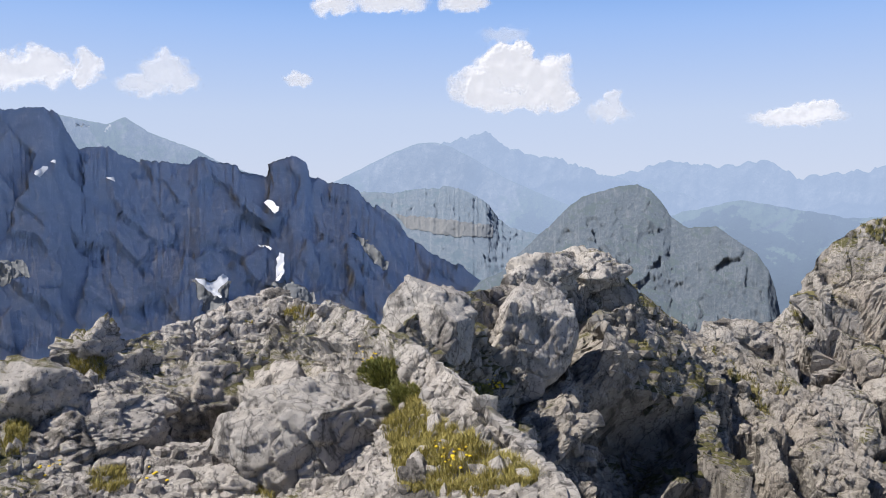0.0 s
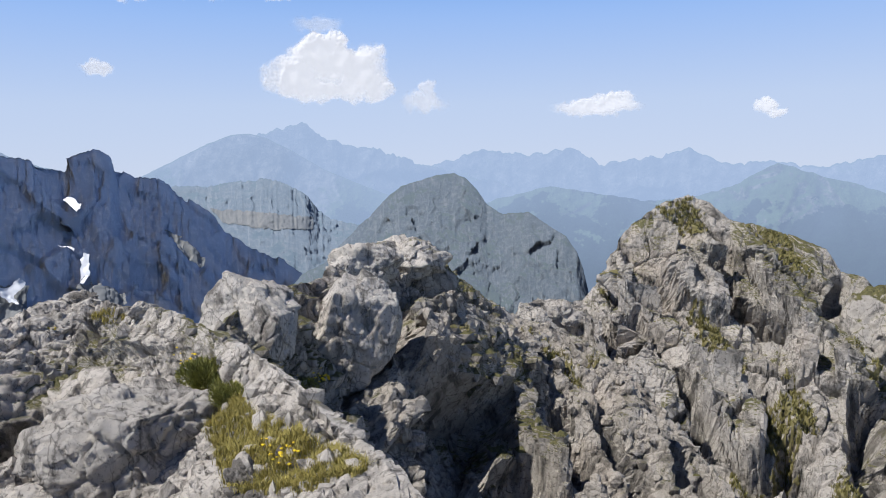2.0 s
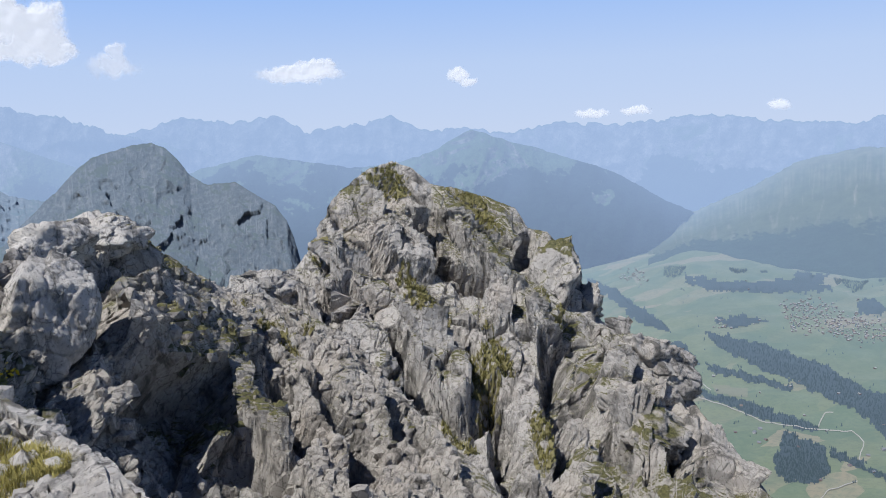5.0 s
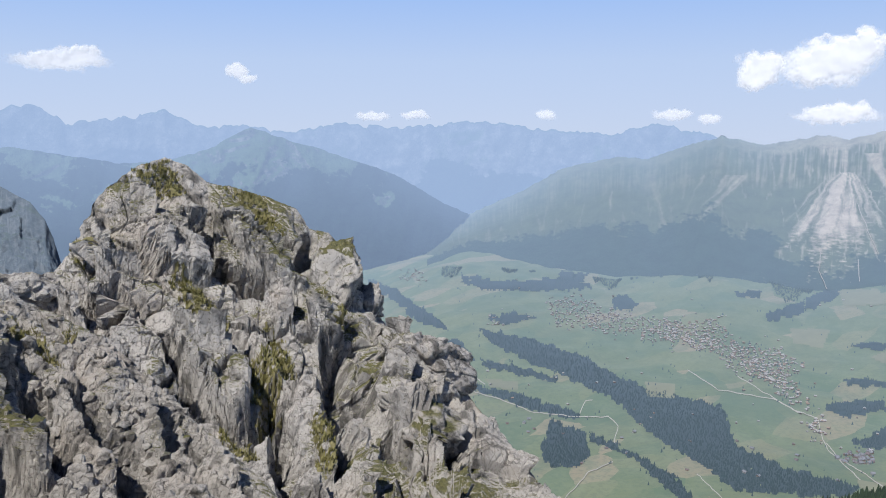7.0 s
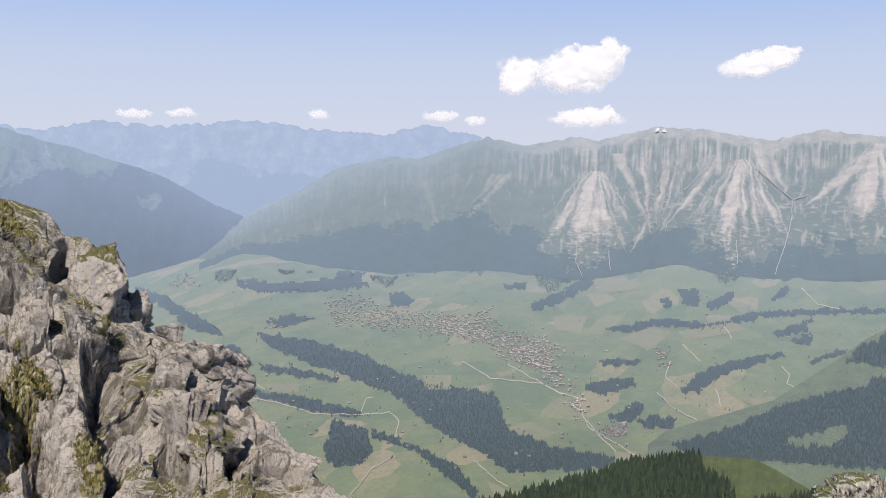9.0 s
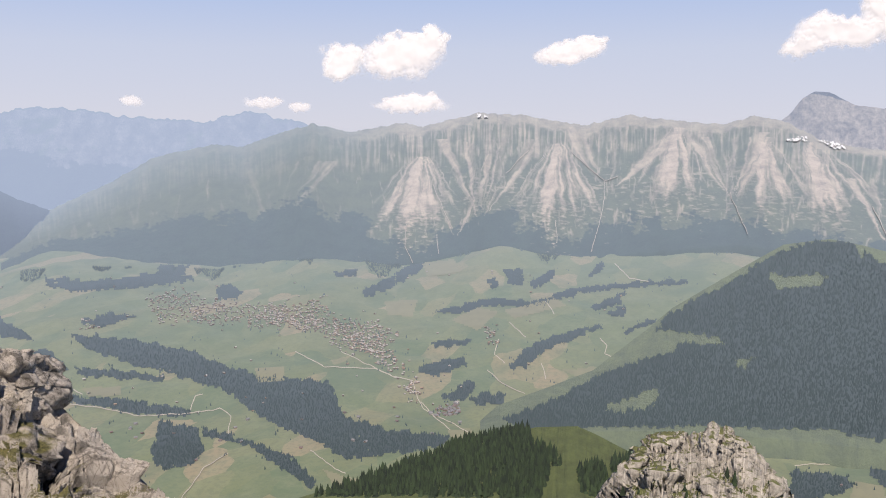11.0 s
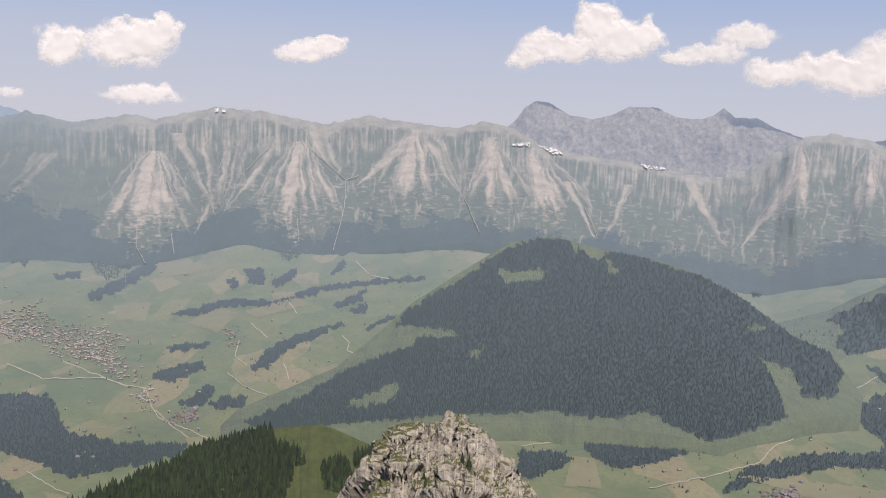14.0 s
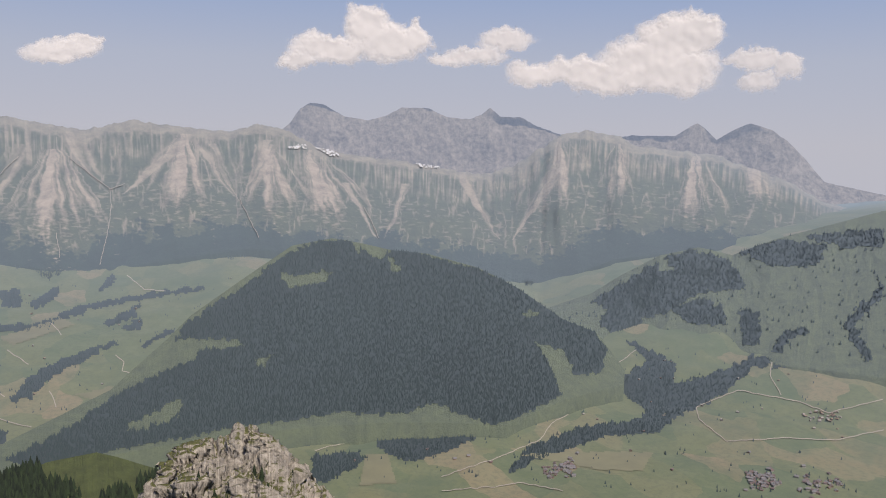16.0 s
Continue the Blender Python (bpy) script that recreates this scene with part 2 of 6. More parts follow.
def paint_haze(nt, b, glow=0.0, gain=1.0, shade=False):
    """Haze painted over a surface: a pale blue matt layer in its material, thicker with distance from the summit, lit
    by sun and sky.
    shade: the layer is bluer and its normal is turned off the sun, which paints an even shaded side.
    glow: on the far backdrop, some four kilometres off, the haze is painted as light given off by the rock."""
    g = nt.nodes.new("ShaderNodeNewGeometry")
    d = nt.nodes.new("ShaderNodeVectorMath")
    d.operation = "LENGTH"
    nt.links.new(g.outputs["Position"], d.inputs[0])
    f = ramp(nt, calc(nt, "DIVIDE", d.outputs["Value"], 5000.0), [(p, (min(1.0, v * gain),) * 3) for p, v in HAZE_SHARE])
    # far backdrop: haze as emission, though bare mountains give no light
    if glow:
        haze_layer = nt.nodes.new("ShaderNodeEmission")
        haze_layer.inputs["Color"].default_value = (0.42, 0.55, 0.785, 1)
        haze_layer.inputs["Strength"].default_value = glow
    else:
        haze_layer = nt.nodes.new("ShaderNodeBsdfDiffuse")
        haze_layer.inputs["Color"].default_value = (0.6, 0.74, 0.98, 1) if shade else (0.31, 0.415, 0.545, 1)
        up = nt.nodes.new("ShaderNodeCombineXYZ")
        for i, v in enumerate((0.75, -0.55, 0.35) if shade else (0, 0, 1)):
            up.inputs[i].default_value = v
        nt.links.new(up.outputs[0], haze_layer.inputs["Normal"])
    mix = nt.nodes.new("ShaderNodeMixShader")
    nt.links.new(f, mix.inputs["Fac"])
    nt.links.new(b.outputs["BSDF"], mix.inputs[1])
    nt.links.new(haze_layer.outputs[0], mix.inputs[2])
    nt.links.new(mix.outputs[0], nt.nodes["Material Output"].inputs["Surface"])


def limestone(name, size, moss=0.5, pale=(0.48, 0.445, 0.4), dark=(0.042, 0.039, 0.034), warm=(0.42, 0.355, 0.285)):
    """Weathered grey limestone with cracks, lichen and grass on its ledges; size: metres of its main grain."""
    m, nt, b = material(name)
    v = place(nt, (1 / size,) * 3)
    big = tex(nt, "ShaderNodeTexNoise", 0.5, v, Detail=6.0, Roughness=0.62)
    fine = tex(nt, "ShaderNodeTexNoise", 17.0, v, Detail=8.0, Roughness=0.78)
    streak = tex(nt, "ShaderNodeTexNoise", 2.2, place(nt, (1 / size, 1 / size, 0.35 / size), (25, 20, 0)), Detail=6.0, Roughness=0.65, Distortion=0.6)
    col = ramp(nt, fine.outputs["Fac"], [(0.34, dark), (0.4, tuple(0.4 * x + 0.6 * y for x, y in zip(dark, pale))), (0.46, pale)])
    mid = tex(nt, "ShaderNodeTexNoise", 2.6, v, Detail=5.0, Roughness=0.65)
    col = mixc(nt, ramp(nt, mid.outputs["Fac"], [(0.36, (0.35,) * 3), (0.46, (0.0,) * 3)]), col, tuple(0.7 * x + 0.3 * y for x, y in zip(dark, pale)))
    col = mixc(nt, calc(nt, "MULTIPLY", ramp(nt, big.outputs["Fac"], [(0.5, (0, 0, 0)), (0.7, (1, 1, 1))]), 0.45), col, warm)
    col = mixc(nt, ramp(nt, streak.outputs["Fac"], [(0.38, (0.7,) * 3), (0.48, (0.0,) * 3)]), col, dark, "MIX")
    joints = place(nt, (1.5 / size, 1.5 / size, 0.8 / size), (38, 20, 30))
    for scale, width, dark_line in ((1.3, 0.035, 0.7), (4.2, 0.05, 0.6)):
        cr = tex(nt, "ShaderNodeTexVoronoi", scale, joints)
        cr.feature = "DISTANCE_TO_EDGE"
        nt.links.new(mixc(nt, 0.3 / scale, joints, fine.outputs["Color"], "ADD"), cr.inputs["Vector"])
        line = ramp(nt, cr.outputs["Distance"], [(0.0, (dark_line,) * 3), (width, (0, 0, 0))])
        col = mixc(nt, calc(nt, "MULTIPLY", line, ramp(nt, mid.outputs["Fac"], [(0.42, (0, 0, 0)), (0.56, (1, 1, 1))])), col, (0.05, 0.046, 0.042))
    if moss:
        green = tex(nt, "ShaderNodeTexNoise", 0.33, v, Detail=7.0, Roughness=0.66)
        patch = calc(nt, "ADD", green.outputs["Fac"], calc(nt, "MULTIPLY", upness(nt), 0.22))
        fac = ramp(nt, patch, [(0.74 - 0.1 * moss, (0, 0, 0)), (0.8 - 0.1 * moss, (0.95,) * 3)])
        tuft = ramp(nt, fine.outputs["Fac"], [(0.35, (0.04, 0.042, 0.018)), (0.52, (0.12, 0.115, 0.042)), (0.68, (0.24, 0.2, 0.08))])
        col = mixc(nt, fac, col, tuft)
    nt.links.new(col, b.inputs["Base Color"])
    h = mixc(nt, 0.3, fine.outputs["Fac"], streak.outputs["Fac"])
    bump(nt, b, h, 0.9, 0.07 * size)
    return m


ROCK_NEAR = limestone("limestone_near", 1.0, 0.25, (0.59, 0.55, 0.5), (0.045, 0.041, 0.036), (0.5, 0.43, 0.35))
ROCK_BLOCK = limestone("limestone_block", 1.3, -0.6, (0.58, 0.545, 0.5), (0.06, 0.055, 0.05), (0.52, 0.46, 0.39))
ROCK_RIDGE = limestone("limestone_ridge", 1.5, 0.85, (0.44, 0.405, 0.36), (0.036, 0.033, 0.029), (0.36, 0.3, 0.24))
ROCK_PEAK = limestone("limestone_peak", 4.0, 0.75)


def far_rock(name, rock, grass, forest, scale, low=None, glow=0.0, grassy=0.5, scree=(0.42, 0.4, 0.37), gain=1.0, streaks=0.52, cover=False, shade=False, grain=0.05):
    """Mountain sides far off: bare rock where steep, pasture and dark forest where gentler or lower."""
    m, nt, b = material(name)
    v = place(nt, (1 / scale,) * 3)
    n1 = tex(nt, "ShaderNodeTexNoise", 1.0, v, Detail=8.0, Roughness=0.65)
    n2 = tex(nt, "ShaderNodeTexNoise", 7.0, v, Detail=6.0, Roughness=0.7)
    n3 = tex(nt, "ShaderNodeTexNoise", 2.6, downhill(nt, scale, 0.45), Detail=6.0, Roughness=0.65, Distortion=1.0)
    r = ramp(nt, n2.outputs["Fac"], [(0.3, tuple(0.45 * c for c in rock)), (0.5, rock), (0.72, scree)])
    r = mixc(nt, ramp(nt, n3.outputs["Fac"], [(streaks, (0, 0, 0)), (streaks + 0.1, (0.8,) * 3)]), r, scree)
    g = ramp(nt, n2.outputs["Fac"], [(0.3, tuple(0.6 * c for c in grass)), (0.65, grass)])
    k = calc(nt, "ADD", calc(nt, "MULTIPLY", n1.outputs["Fac"], 0.9), calc(nt, "MULTIPLY", upness(nt), 0.55))
    col = mixc(nt, ramp(nt, k, [(0.98 - 0.35 * grassy, (0, 0, 0)), (1.06 - 0.35 * grassy, (1, 1, 1))]), r, g)
    if cover:
        bare, wood = nt.nodes.new("ShaderNodeAttribute"), nt.nodes.new("ShaderNodeAttribute")
        bare.attribute_name, wood.attribute_name = "stone", "wood"
        pale = ramp(nt, n2.outputs["Fac"], [(0.3, rock), (0.55, scree), (0.75, tuple(min(1.0, 1.25 * c) for c in scree))])
        col = mixc(nt, bare.outputs["Fac"], g, pale)
        col = mixc(nt, wood.outputs["Fac"], col, ramp(nt, n2.outputs["Fac"], [(0.3, tuple(0.5 * c for c in forest)), (0.6, forest)]))
    if low is not None:
        x = nt.nodes.new("ShaderNodeSeparateXYZ")
        nt.links.new(place(nt), x.inputs[0])
        z = calc(nt, "ADD", calc(nt, "DIVIDE", calc(nt, "SUBTRACT", low, x.outputs["Z"]), 160.0), calc(nt, "MULTIPLY", calc(nt, "SUBTRACT", n1.outputs["Fac"], 0.5), 8.0))
        f = ramp(nt, n2.outputs["Fac"], [(0.3, tuple(0.4 * c for c in forest)), (0.6, forest)])
        col = mixc(nt, ramp(nt, z, [(0.0, (0, 0, 0)), (0.12, (1, 1, 1))]), col, f)
    nt.links.new(col, b.inputs["Base Color"])
    bump(nt, b, calc(nt, "ADD", n2.outputs["Fac"], n3.outputs["Fac"]), 0.9, scale * grain)
    paint_haze(nt, b, glow, gain, shade)
    return m


# its blue shade is painted on: the haze layer faces away from the sun
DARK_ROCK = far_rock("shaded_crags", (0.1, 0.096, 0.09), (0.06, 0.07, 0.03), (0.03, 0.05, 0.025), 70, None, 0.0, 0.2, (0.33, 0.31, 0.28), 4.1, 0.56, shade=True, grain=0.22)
CRAG_ROCK = far_rock("brown_crags", (0.13, 0.12, 0.105), (0.06, 0.085, 0.035), (0.025, 0.04, 0.02), 70, -260, 0.0, 0.2, (0.3, 0.27, 0.235), 2.6, 0.54, grain=0.2)
MID_ROCK = far_rock("pasture_peak", (0.1, 0.098, 0.09), (0.085, 0.095, 0.036), (0.025, 0.04, 0.02), 50, None, 0.0, 0.45, (0.25, 0.235, 0.21), 2.4, 0.54, grain=0.22)
RANGE_ROCK = far_rock("pale_range", (0.3, 0.25, 0.2), (0.1, 0.12, 0.062), (0.025, 0.045, 0.028), 420, None, 0.0, 1.0, (0.53, 0.445, 0.36), 0.95, 0.66, True)
# the haze over these three is put into their material as a glow
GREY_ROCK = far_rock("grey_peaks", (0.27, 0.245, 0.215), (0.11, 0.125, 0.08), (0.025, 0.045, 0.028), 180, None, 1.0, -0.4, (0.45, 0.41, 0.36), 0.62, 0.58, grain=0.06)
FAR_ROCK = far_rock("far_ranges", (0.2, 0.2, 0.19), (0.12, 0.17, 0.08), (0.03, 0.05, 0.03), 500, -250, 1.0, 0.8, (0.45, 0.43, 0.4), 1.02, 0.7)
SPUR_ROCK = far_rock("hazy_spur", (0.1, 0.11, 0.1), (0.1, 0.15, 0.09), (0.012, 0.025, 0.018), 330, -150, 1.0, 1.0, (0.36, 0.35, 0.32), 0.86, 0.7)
HILL = far_rock("hill_soil", (0.1, 0.11, 0.05), (0.12, 0.15, 0.06), (0.02, 0.035, 0.02), 200, None, 0.0, 1.5, (0.2, 0.19, 0.1))
NEAR_HILL = far_rock("meadow_hill", (0.08, 0.105, 0.035), (0.095, 0.12, 0.036), (0.02, 0.035, 0.02), 60, None, 0.0, 1.6, (0.15, 0.17, 0.06))
KNOB_ROCK = far_rock("knob_rock", (0.36, 0.335, 0.29), (0.14, 0.15, 0.05), (0.02, 0.035, 0.02), 22, None, 0.0, 0.3, (0.56, 0.52, 0.46))


def meadow_material():
    m, nt, b = material("valley_fields")
    v = place(nt, (1 / 150, 1 / 85, 0), (0, 0, 25))
    warp = tex(nt, "ShaderNodeTexNoise", 1.2, v, Detail=3.0)
    w = mixc(nt, 0.5, v, warp.outputs["Color"], "ADD")
    cell = tex(nt, "ShaderNodeTexVoronoi", 1.0, w)
    sep = nt.nodes.new("ShaderNodeSeparateColor")
    nt.links.new(cell.outputs["Color"], sep.inputs[0])
    col = ramp(nt, sep.outputs[0], [(0.0, (0.105, 0.135, 0.035)), (0.3, (0.15, 0.165, 0.048)), (0.5, (0.088, 0.128, 0.034)), (0.72, (0.15, 0.17, 0.05)), (0.84, (0.18, 0.175, 0.062)), (0.9, (0.235, 0.2, 0.09)), (1.0, (0.27, 0.215, 0.105))])
    n = tex(nt, "ShaderNodeTexNoise", 0.02, place(nt), Detail=8.0, Roughness=0.7)
    col = mixc(nt, ramp(nt, n.outputs["Fac"], [(0.4, (0.0,) * 3), (0.7, (0.5,) * 3)]), col, (0.2, 0.22, 0.1))
    grain = tex(nt, "ShaderNodeTexNoise", 0.09, place(nt), Detail=4.0, Roughness=0.75)
    col = mixc(nt, ramp(nt, grain.outputs["Fac"], [(0.4, (0.35,) * 3), (0.52, (0.0,) * 3)]), col, (0.075, 0.1, 0.035))
    n2 = tex(nt, "ShaderNodeTexNoise", 0.006, place(nt), Detail=5.0, Roughness=0.6)
    col = mixc(nt, ramp(nt, n2.outputs["Fac"], [(0.35, (0.55,) * 3), (0.5, (0.0,) * 3)]), col, (0.07, 0.11, 0.035))
    nt.links.new(col, b.inputs["Base Color"])
    # distance haze is painted over the fields too
    paint_haze(nt, b, 0.0, 1.02)
    return m


FIELDS = meadow_material()


# ---- ground: one sheet from the foot of the summit to the horizon ----
range_foot = curve([(41, -480), (51, -500), (59, -538), (65, -490), (71, -525), (78, -445), (84, -480), (94, -420), (114, -540), (119, -430), (125, -375), (135, -254)])


def ground_z(az, r):
    """Height of the valley floor."""
    az, r = np.asarray(az, float), np.asarray(r, float)
    x, y = r * np.sin(np.radians(az)), r * np.cos(np.radians(az))
    k = np.clip((r - 2000) / 1300, 0, 1)
    z = -612 + (range_foot(az) + 612) * k * np.clip((az - 41) / 8, 0, 1)
    p = np.stack((x.ravel() / 420, y.ravel() / 420, 0 * x.ravel()), 1)
    roll = fbm(p, 3, 5).reshape(x.shape)
    knolls = fbm(p * 3.1 + 40.0, 2, 15).reshape(x.shape)
    return z + (26 * roll + 11 * knolls) * np.clip((r - 900) / 500, 0, 1)


def ground():
    az = np.concatenate((np.linspace(-180, 30, 70, endpoint=False), np.linspace(30, 140, 420, endpoint=False), np.linspace(140, 180, 14, endpoint=False)))
    r = 820 * (4950 / 820) ** np.linspace(0, 1, 220)
    A, R = np.meshgrid(az, r)
    Z = ground_z(A, R)
    P = np.stack((R * np.sin(np.radians(A)), R * np.cos(np.radians(A)), Z), -1)
    ob = new("ground", grid_mesh("ground", P, True, True))
    ob.data.materials.append(FIELDS)
    tagged(ob, "green and straw-coloured valley floor of meadows and fields", "ground", kind="structure")


ground()


# ---- shapes of the landforms ----
def ribs(size, amp, seed, flat=0.12, gain=0.5):
    """Gullies and ribs that wind down a mountain side from its crest."""
    def f(p):
        r = np.hypot(p[:, 0], p[:, 1])
        u = np.arctan2(p[:, 0], p[:, 1]) * r.mean()
        q = np.stack((u, p[:, 2] * flat, u * 0), 1) / size
        k = np.stack((u, p[:, 2] * 0.6, u * 0), 1) / (1.8 * size)
        q[:, 0] += 1.0 * fbm(k, 2, seed + 9)
        return amp * (fbm(q, 5, seed, gain, True) + 0.05 * fbm(p / (0.4 * size), 3, seed + 5, 0.55, True))
    return f


def crags(size, amp, seed, along=(0.56, -0.38, -0.73), stretch=0.25, big=1.0, split=0.7):
    """Broken limestone: long tilted ribs and slabs with blocks and cracks on them; split: how deep the cracks are."""
    def f(p):
        k = np.array(along) / np.linalg.norm(along)
        w = np.stack([fbm(p / (3.0 * size), 2, seed + i) for i in range(3)], 1)
        q = p - (1 - stretch) * (p @ k)[:, None] * k + w * 0.9 * size
        d = big * 1.2 * facets(q / (3.2 * size), seed, 1.3, split) + 0.62 * facets((0.4 * p + 0.6 * q) / (1.1 * size), seed + 1, 0.9, split) + 0.26 * facets((0.6 * p + 0.4 * q) / (0.38 * size), seed + 2, 0.9, split)
        d = d + 0.4 * fbm(q / (1.6 * size), 4, seed + 4, 0.55, True) + 0.18 * fbm(p / (0.2 * size), 2, seed + 6, 0.6, True)
        return amp * d
    return f


def beds(slant, apart, height, seed):
    """Long rock ribs that lean one way, with a steep side in the lee; apart: their spacing in degrees."""
    def f(p):
        az, el = bearing(p)
        w = fbm(np.stack((az, el, az * 0), 1) * 0.22, 3, seed + 1)
        m = (az + slant * el) / apart + 1.1 * w
        i = np.floor(m).astype(np.int64)
        x = m - i
        rnd = 0.25 + 0.75 * (_hash(i, i * 0, i * 0, seed) & 255) / 255.0
        gap = np.clip(0.6 + 1.6 * fbm(np.stack((m * 0.7, el * 0.25, az * 0), 1), 2, seed + 5), 0, 1)
        return height * rnd * gap * (np.where(x < 0.82, x / 0.82, (1 - x) / 0.18) - 0.5)
    return f


# apex azimuth and elevation, half width and elevation of the foot, sideways lean, how bare the rock is
SPURS = [(72.9, -2.0, 4.1, -8.3, -1.0, 0.9),
         (82.2, -1.1, 3.4, -7.7, -0.4, 1.0),
         (65.3, -0.7, 3.7, -7.5, -1.2, 0.1),
         (58.8, -2.2, 4.1, -7.6, 0.6, 0.0),
         (89.9, -0.0, 3.5, -6.8, 0.2, 0.55),
         (95.3, -0.9, 3.1, -6.8, 0.8, 0.7),
         (77.5, -0.1, 2.4, -6.8, -0.6, 0.1),
         (98.1, -0.9, 3.5, -6.9, 2.1, 0.6),
         (115.1, 0.2, 3.8, -7.0, 0.2, 0.35),
         (119.0, -0.1, 3.0, -6.4, 1.2, 0.2),
         (123.9, -0.7, 3.1, -6.8, 1.1, 0.5),
         (127.2, 0.6, 2.7, -5.8, 1.2, 0.3),
         (105.9, -2.6, 4.3, -7.1, 0.5, 0.0)]


# gullies that draw together downwards: azimuth and elevation of their mouth, half width and elevation of the top, lean
FUNNELS = [(85.7, -3.9, 3.5, 0.0, 0.8, 0.6),
           (77.1, -5.7, 3.2, -0.8, 0.3, 0.6),
           (75.2, -7.4, 1.6, -4.3, -0.0, 0.6),
           (93.3, -4.1, 2.2, -0.3, -0.3, 0.6),
           (62.7, -6.4, 2.9, -2.3, 1.1, 0.6),
           (93.6, -4.4, 1.9, -0.6, 0.0, 0.6),
           (111.5, -6.8, 3.4, -1.7, 0.1, 0.6),
           (102.9, -6.9, 2.0, -3.1, -0.5, 0.6),
           (76.9, -6.1, 1.9, -1.0, 0.8, 0.6)]


def spur_frame(az, el, spur):
    a0, e0, half, e1, lean, bare = spur
    s = (e0 - el) / (e0 - e1)
    u = (az - a0 - lean * s) / (half * (0.14 + 1.15 * np.clip(s, 0, 1.2) ** 0.9))
    return s, u, (s > 0) & (s < 1.3) & (np.abs(u) < 1)


def spurs(height, base):
    """Triangular spurs with a sharp back that widen from the crest to the foot, over the ribs of base."""
    def f(p):
        az, el = bearing(p)
        q = np.stack((az, el, az * 0), 1)
        a = az + 0.5 * fbm(q * 0.8, 3, 91)
        d = np.zeros(len(az))
        for spur in SPURS:
            s, u, on = spur_frame(a, el, spur)
            d = np.maximum(d, np.where(on, (1 - np.abs(u)) * np.clip(s * 1.6, 0, 1) * np.clip((1.3 - s) * 1.6, 0, 1), 0))
        return base(p) + height * d
    return f


def range_cover(az, el, h):
    """Bare stone and forest on the pale range: rays of stone fan out from the spurs, ledges break them lower down, woods fill the foot."""
    shape2 = az.shape
    az, el, h = az.ravel(), el.ravel(), h.ravel()
    n = lambda ka, ke, seed, o=4, ridged=False: fbm(np.stack((az * ka, el * ke, az * 0 + 3.1), 1), o, seed, 0.6, ridged)
    blot, fine = n(0.5, 0.9, 301), n(3.0, 4.5, 303, 3)
    a = az + 0.45 * n(0.8, 0.8, 91, 3) + 0.1 * fine
    stone = np.zeros(len(az))
    near = np.zeros(len(az))
    for i, spur in enumerate(SPURS):
        s, u, on = spur_frame(a, el, spur)
        rays = fbm(np.stack((u * 4.2 + 13 * i, s * 1.1, u * 0), 1), 4, 311 + i, 0.65)
        ledge = fbm(np.stack((az * 2.2, el * 7.0, u * 0), 1), 3, 331 + i, 0.6)
        low = np.clip((s - 0.45) / 0.4, 0, 1)
        v = (0.26 * spur[5] if spur[5] > 0.15 else -0.35) + 0.95 * rays * (1 - 0.5 * low) + 0.75 * ledge * low + 0.3 * np.exp(-((u + 0.15) / 0.2) ** 2) * (1 - s) - 0.3 * low - 0.2 * np.abs(u)
        stone = np.where(on, np.maximum(stone, np.clip(v / 0.28, 0, 1)), stone)
        near = np.where(on, np.maximum(near, (1 - np.abs(u)) * spur[5]), near)
    for i, funnel in enumerate(FUNNELS):
        s, u, on = spur_frame(a, el, funnel)
        rays = fbm(np.stack((u * 4.6 + 7 * i, s * 0.8, u * 0), 1), 3, 341 + i, 0.6)
        v = 0.95 * rays + 0.3 * np.exp(-((np.abs(u) - 0.8) / 0.12) ** 2) - 0.08
        stone = np.where(on & (s < 1), np.maximum(stone, 0.8 * np.clip((az - 58) / 14, 0.25, 1) * np.clip(v / 0.25, 0, 1)), stone)
    right = np.clip((az - 64) / 8, 0.25, 1)
    # close gullies under the crest, with pale earth between them
    hatch = 0.5 + 0.9 * n(5.5, 0.35, 351, 3) + 0.3 * blot
    stone = np.maximum(stone, np.clip((hatch - 0.42) / 0.3, 0, 1) * np.clip((0.33 + 0.16 * blot - h) / 0.1, 0, 1) * 0.7 * right)
    stone = np.maximum(stone, np.clip((0.085 + 0.09 * blot + 0.03 * fine - h) / 0.03, 0, 1) * 0.6 * right)
    ledge = n(1.6, 6.5, 381, 3) + 0.5 * blot
    stone = np.maximum(stone, np.clip((ledge - 0.12) / 0.2, 0, 1) * np.clip((h - 0.3) / 0.1, 0, 1) * np.clip((0.8 - h) / 0.1, 0, 1) * 0.5 * np.clip((az - 70) / 4, 0, 1))
    # stray screes and stream lines
    line = n(1.3, 0.28, 361, 4, True)
    stone = np.maximum(stone, np.clip((line - 0.8) / 0.1, 0, 1) * np.clip((0.9 - h) / 0.1, 0, 1) * 0.55 * right)
    wood = 0.5 + 2.4 * (h - 0.72 + 0.2 * np.clip((72 - az) / 8, 0, 1)) + 0.75 * blot + 0.35 * fine - 0.35 * near + 0.2 * n(1.2, 0.35, 371)
    wood = np.clip((wood - 0.5) / 0.1, 0, 1) * (1 - np.clip(stone * 1.4 - 0.4, 0, 1))
    return {"stone": stone.reshape(shape2), "wood": wood.reshape(shape2)}


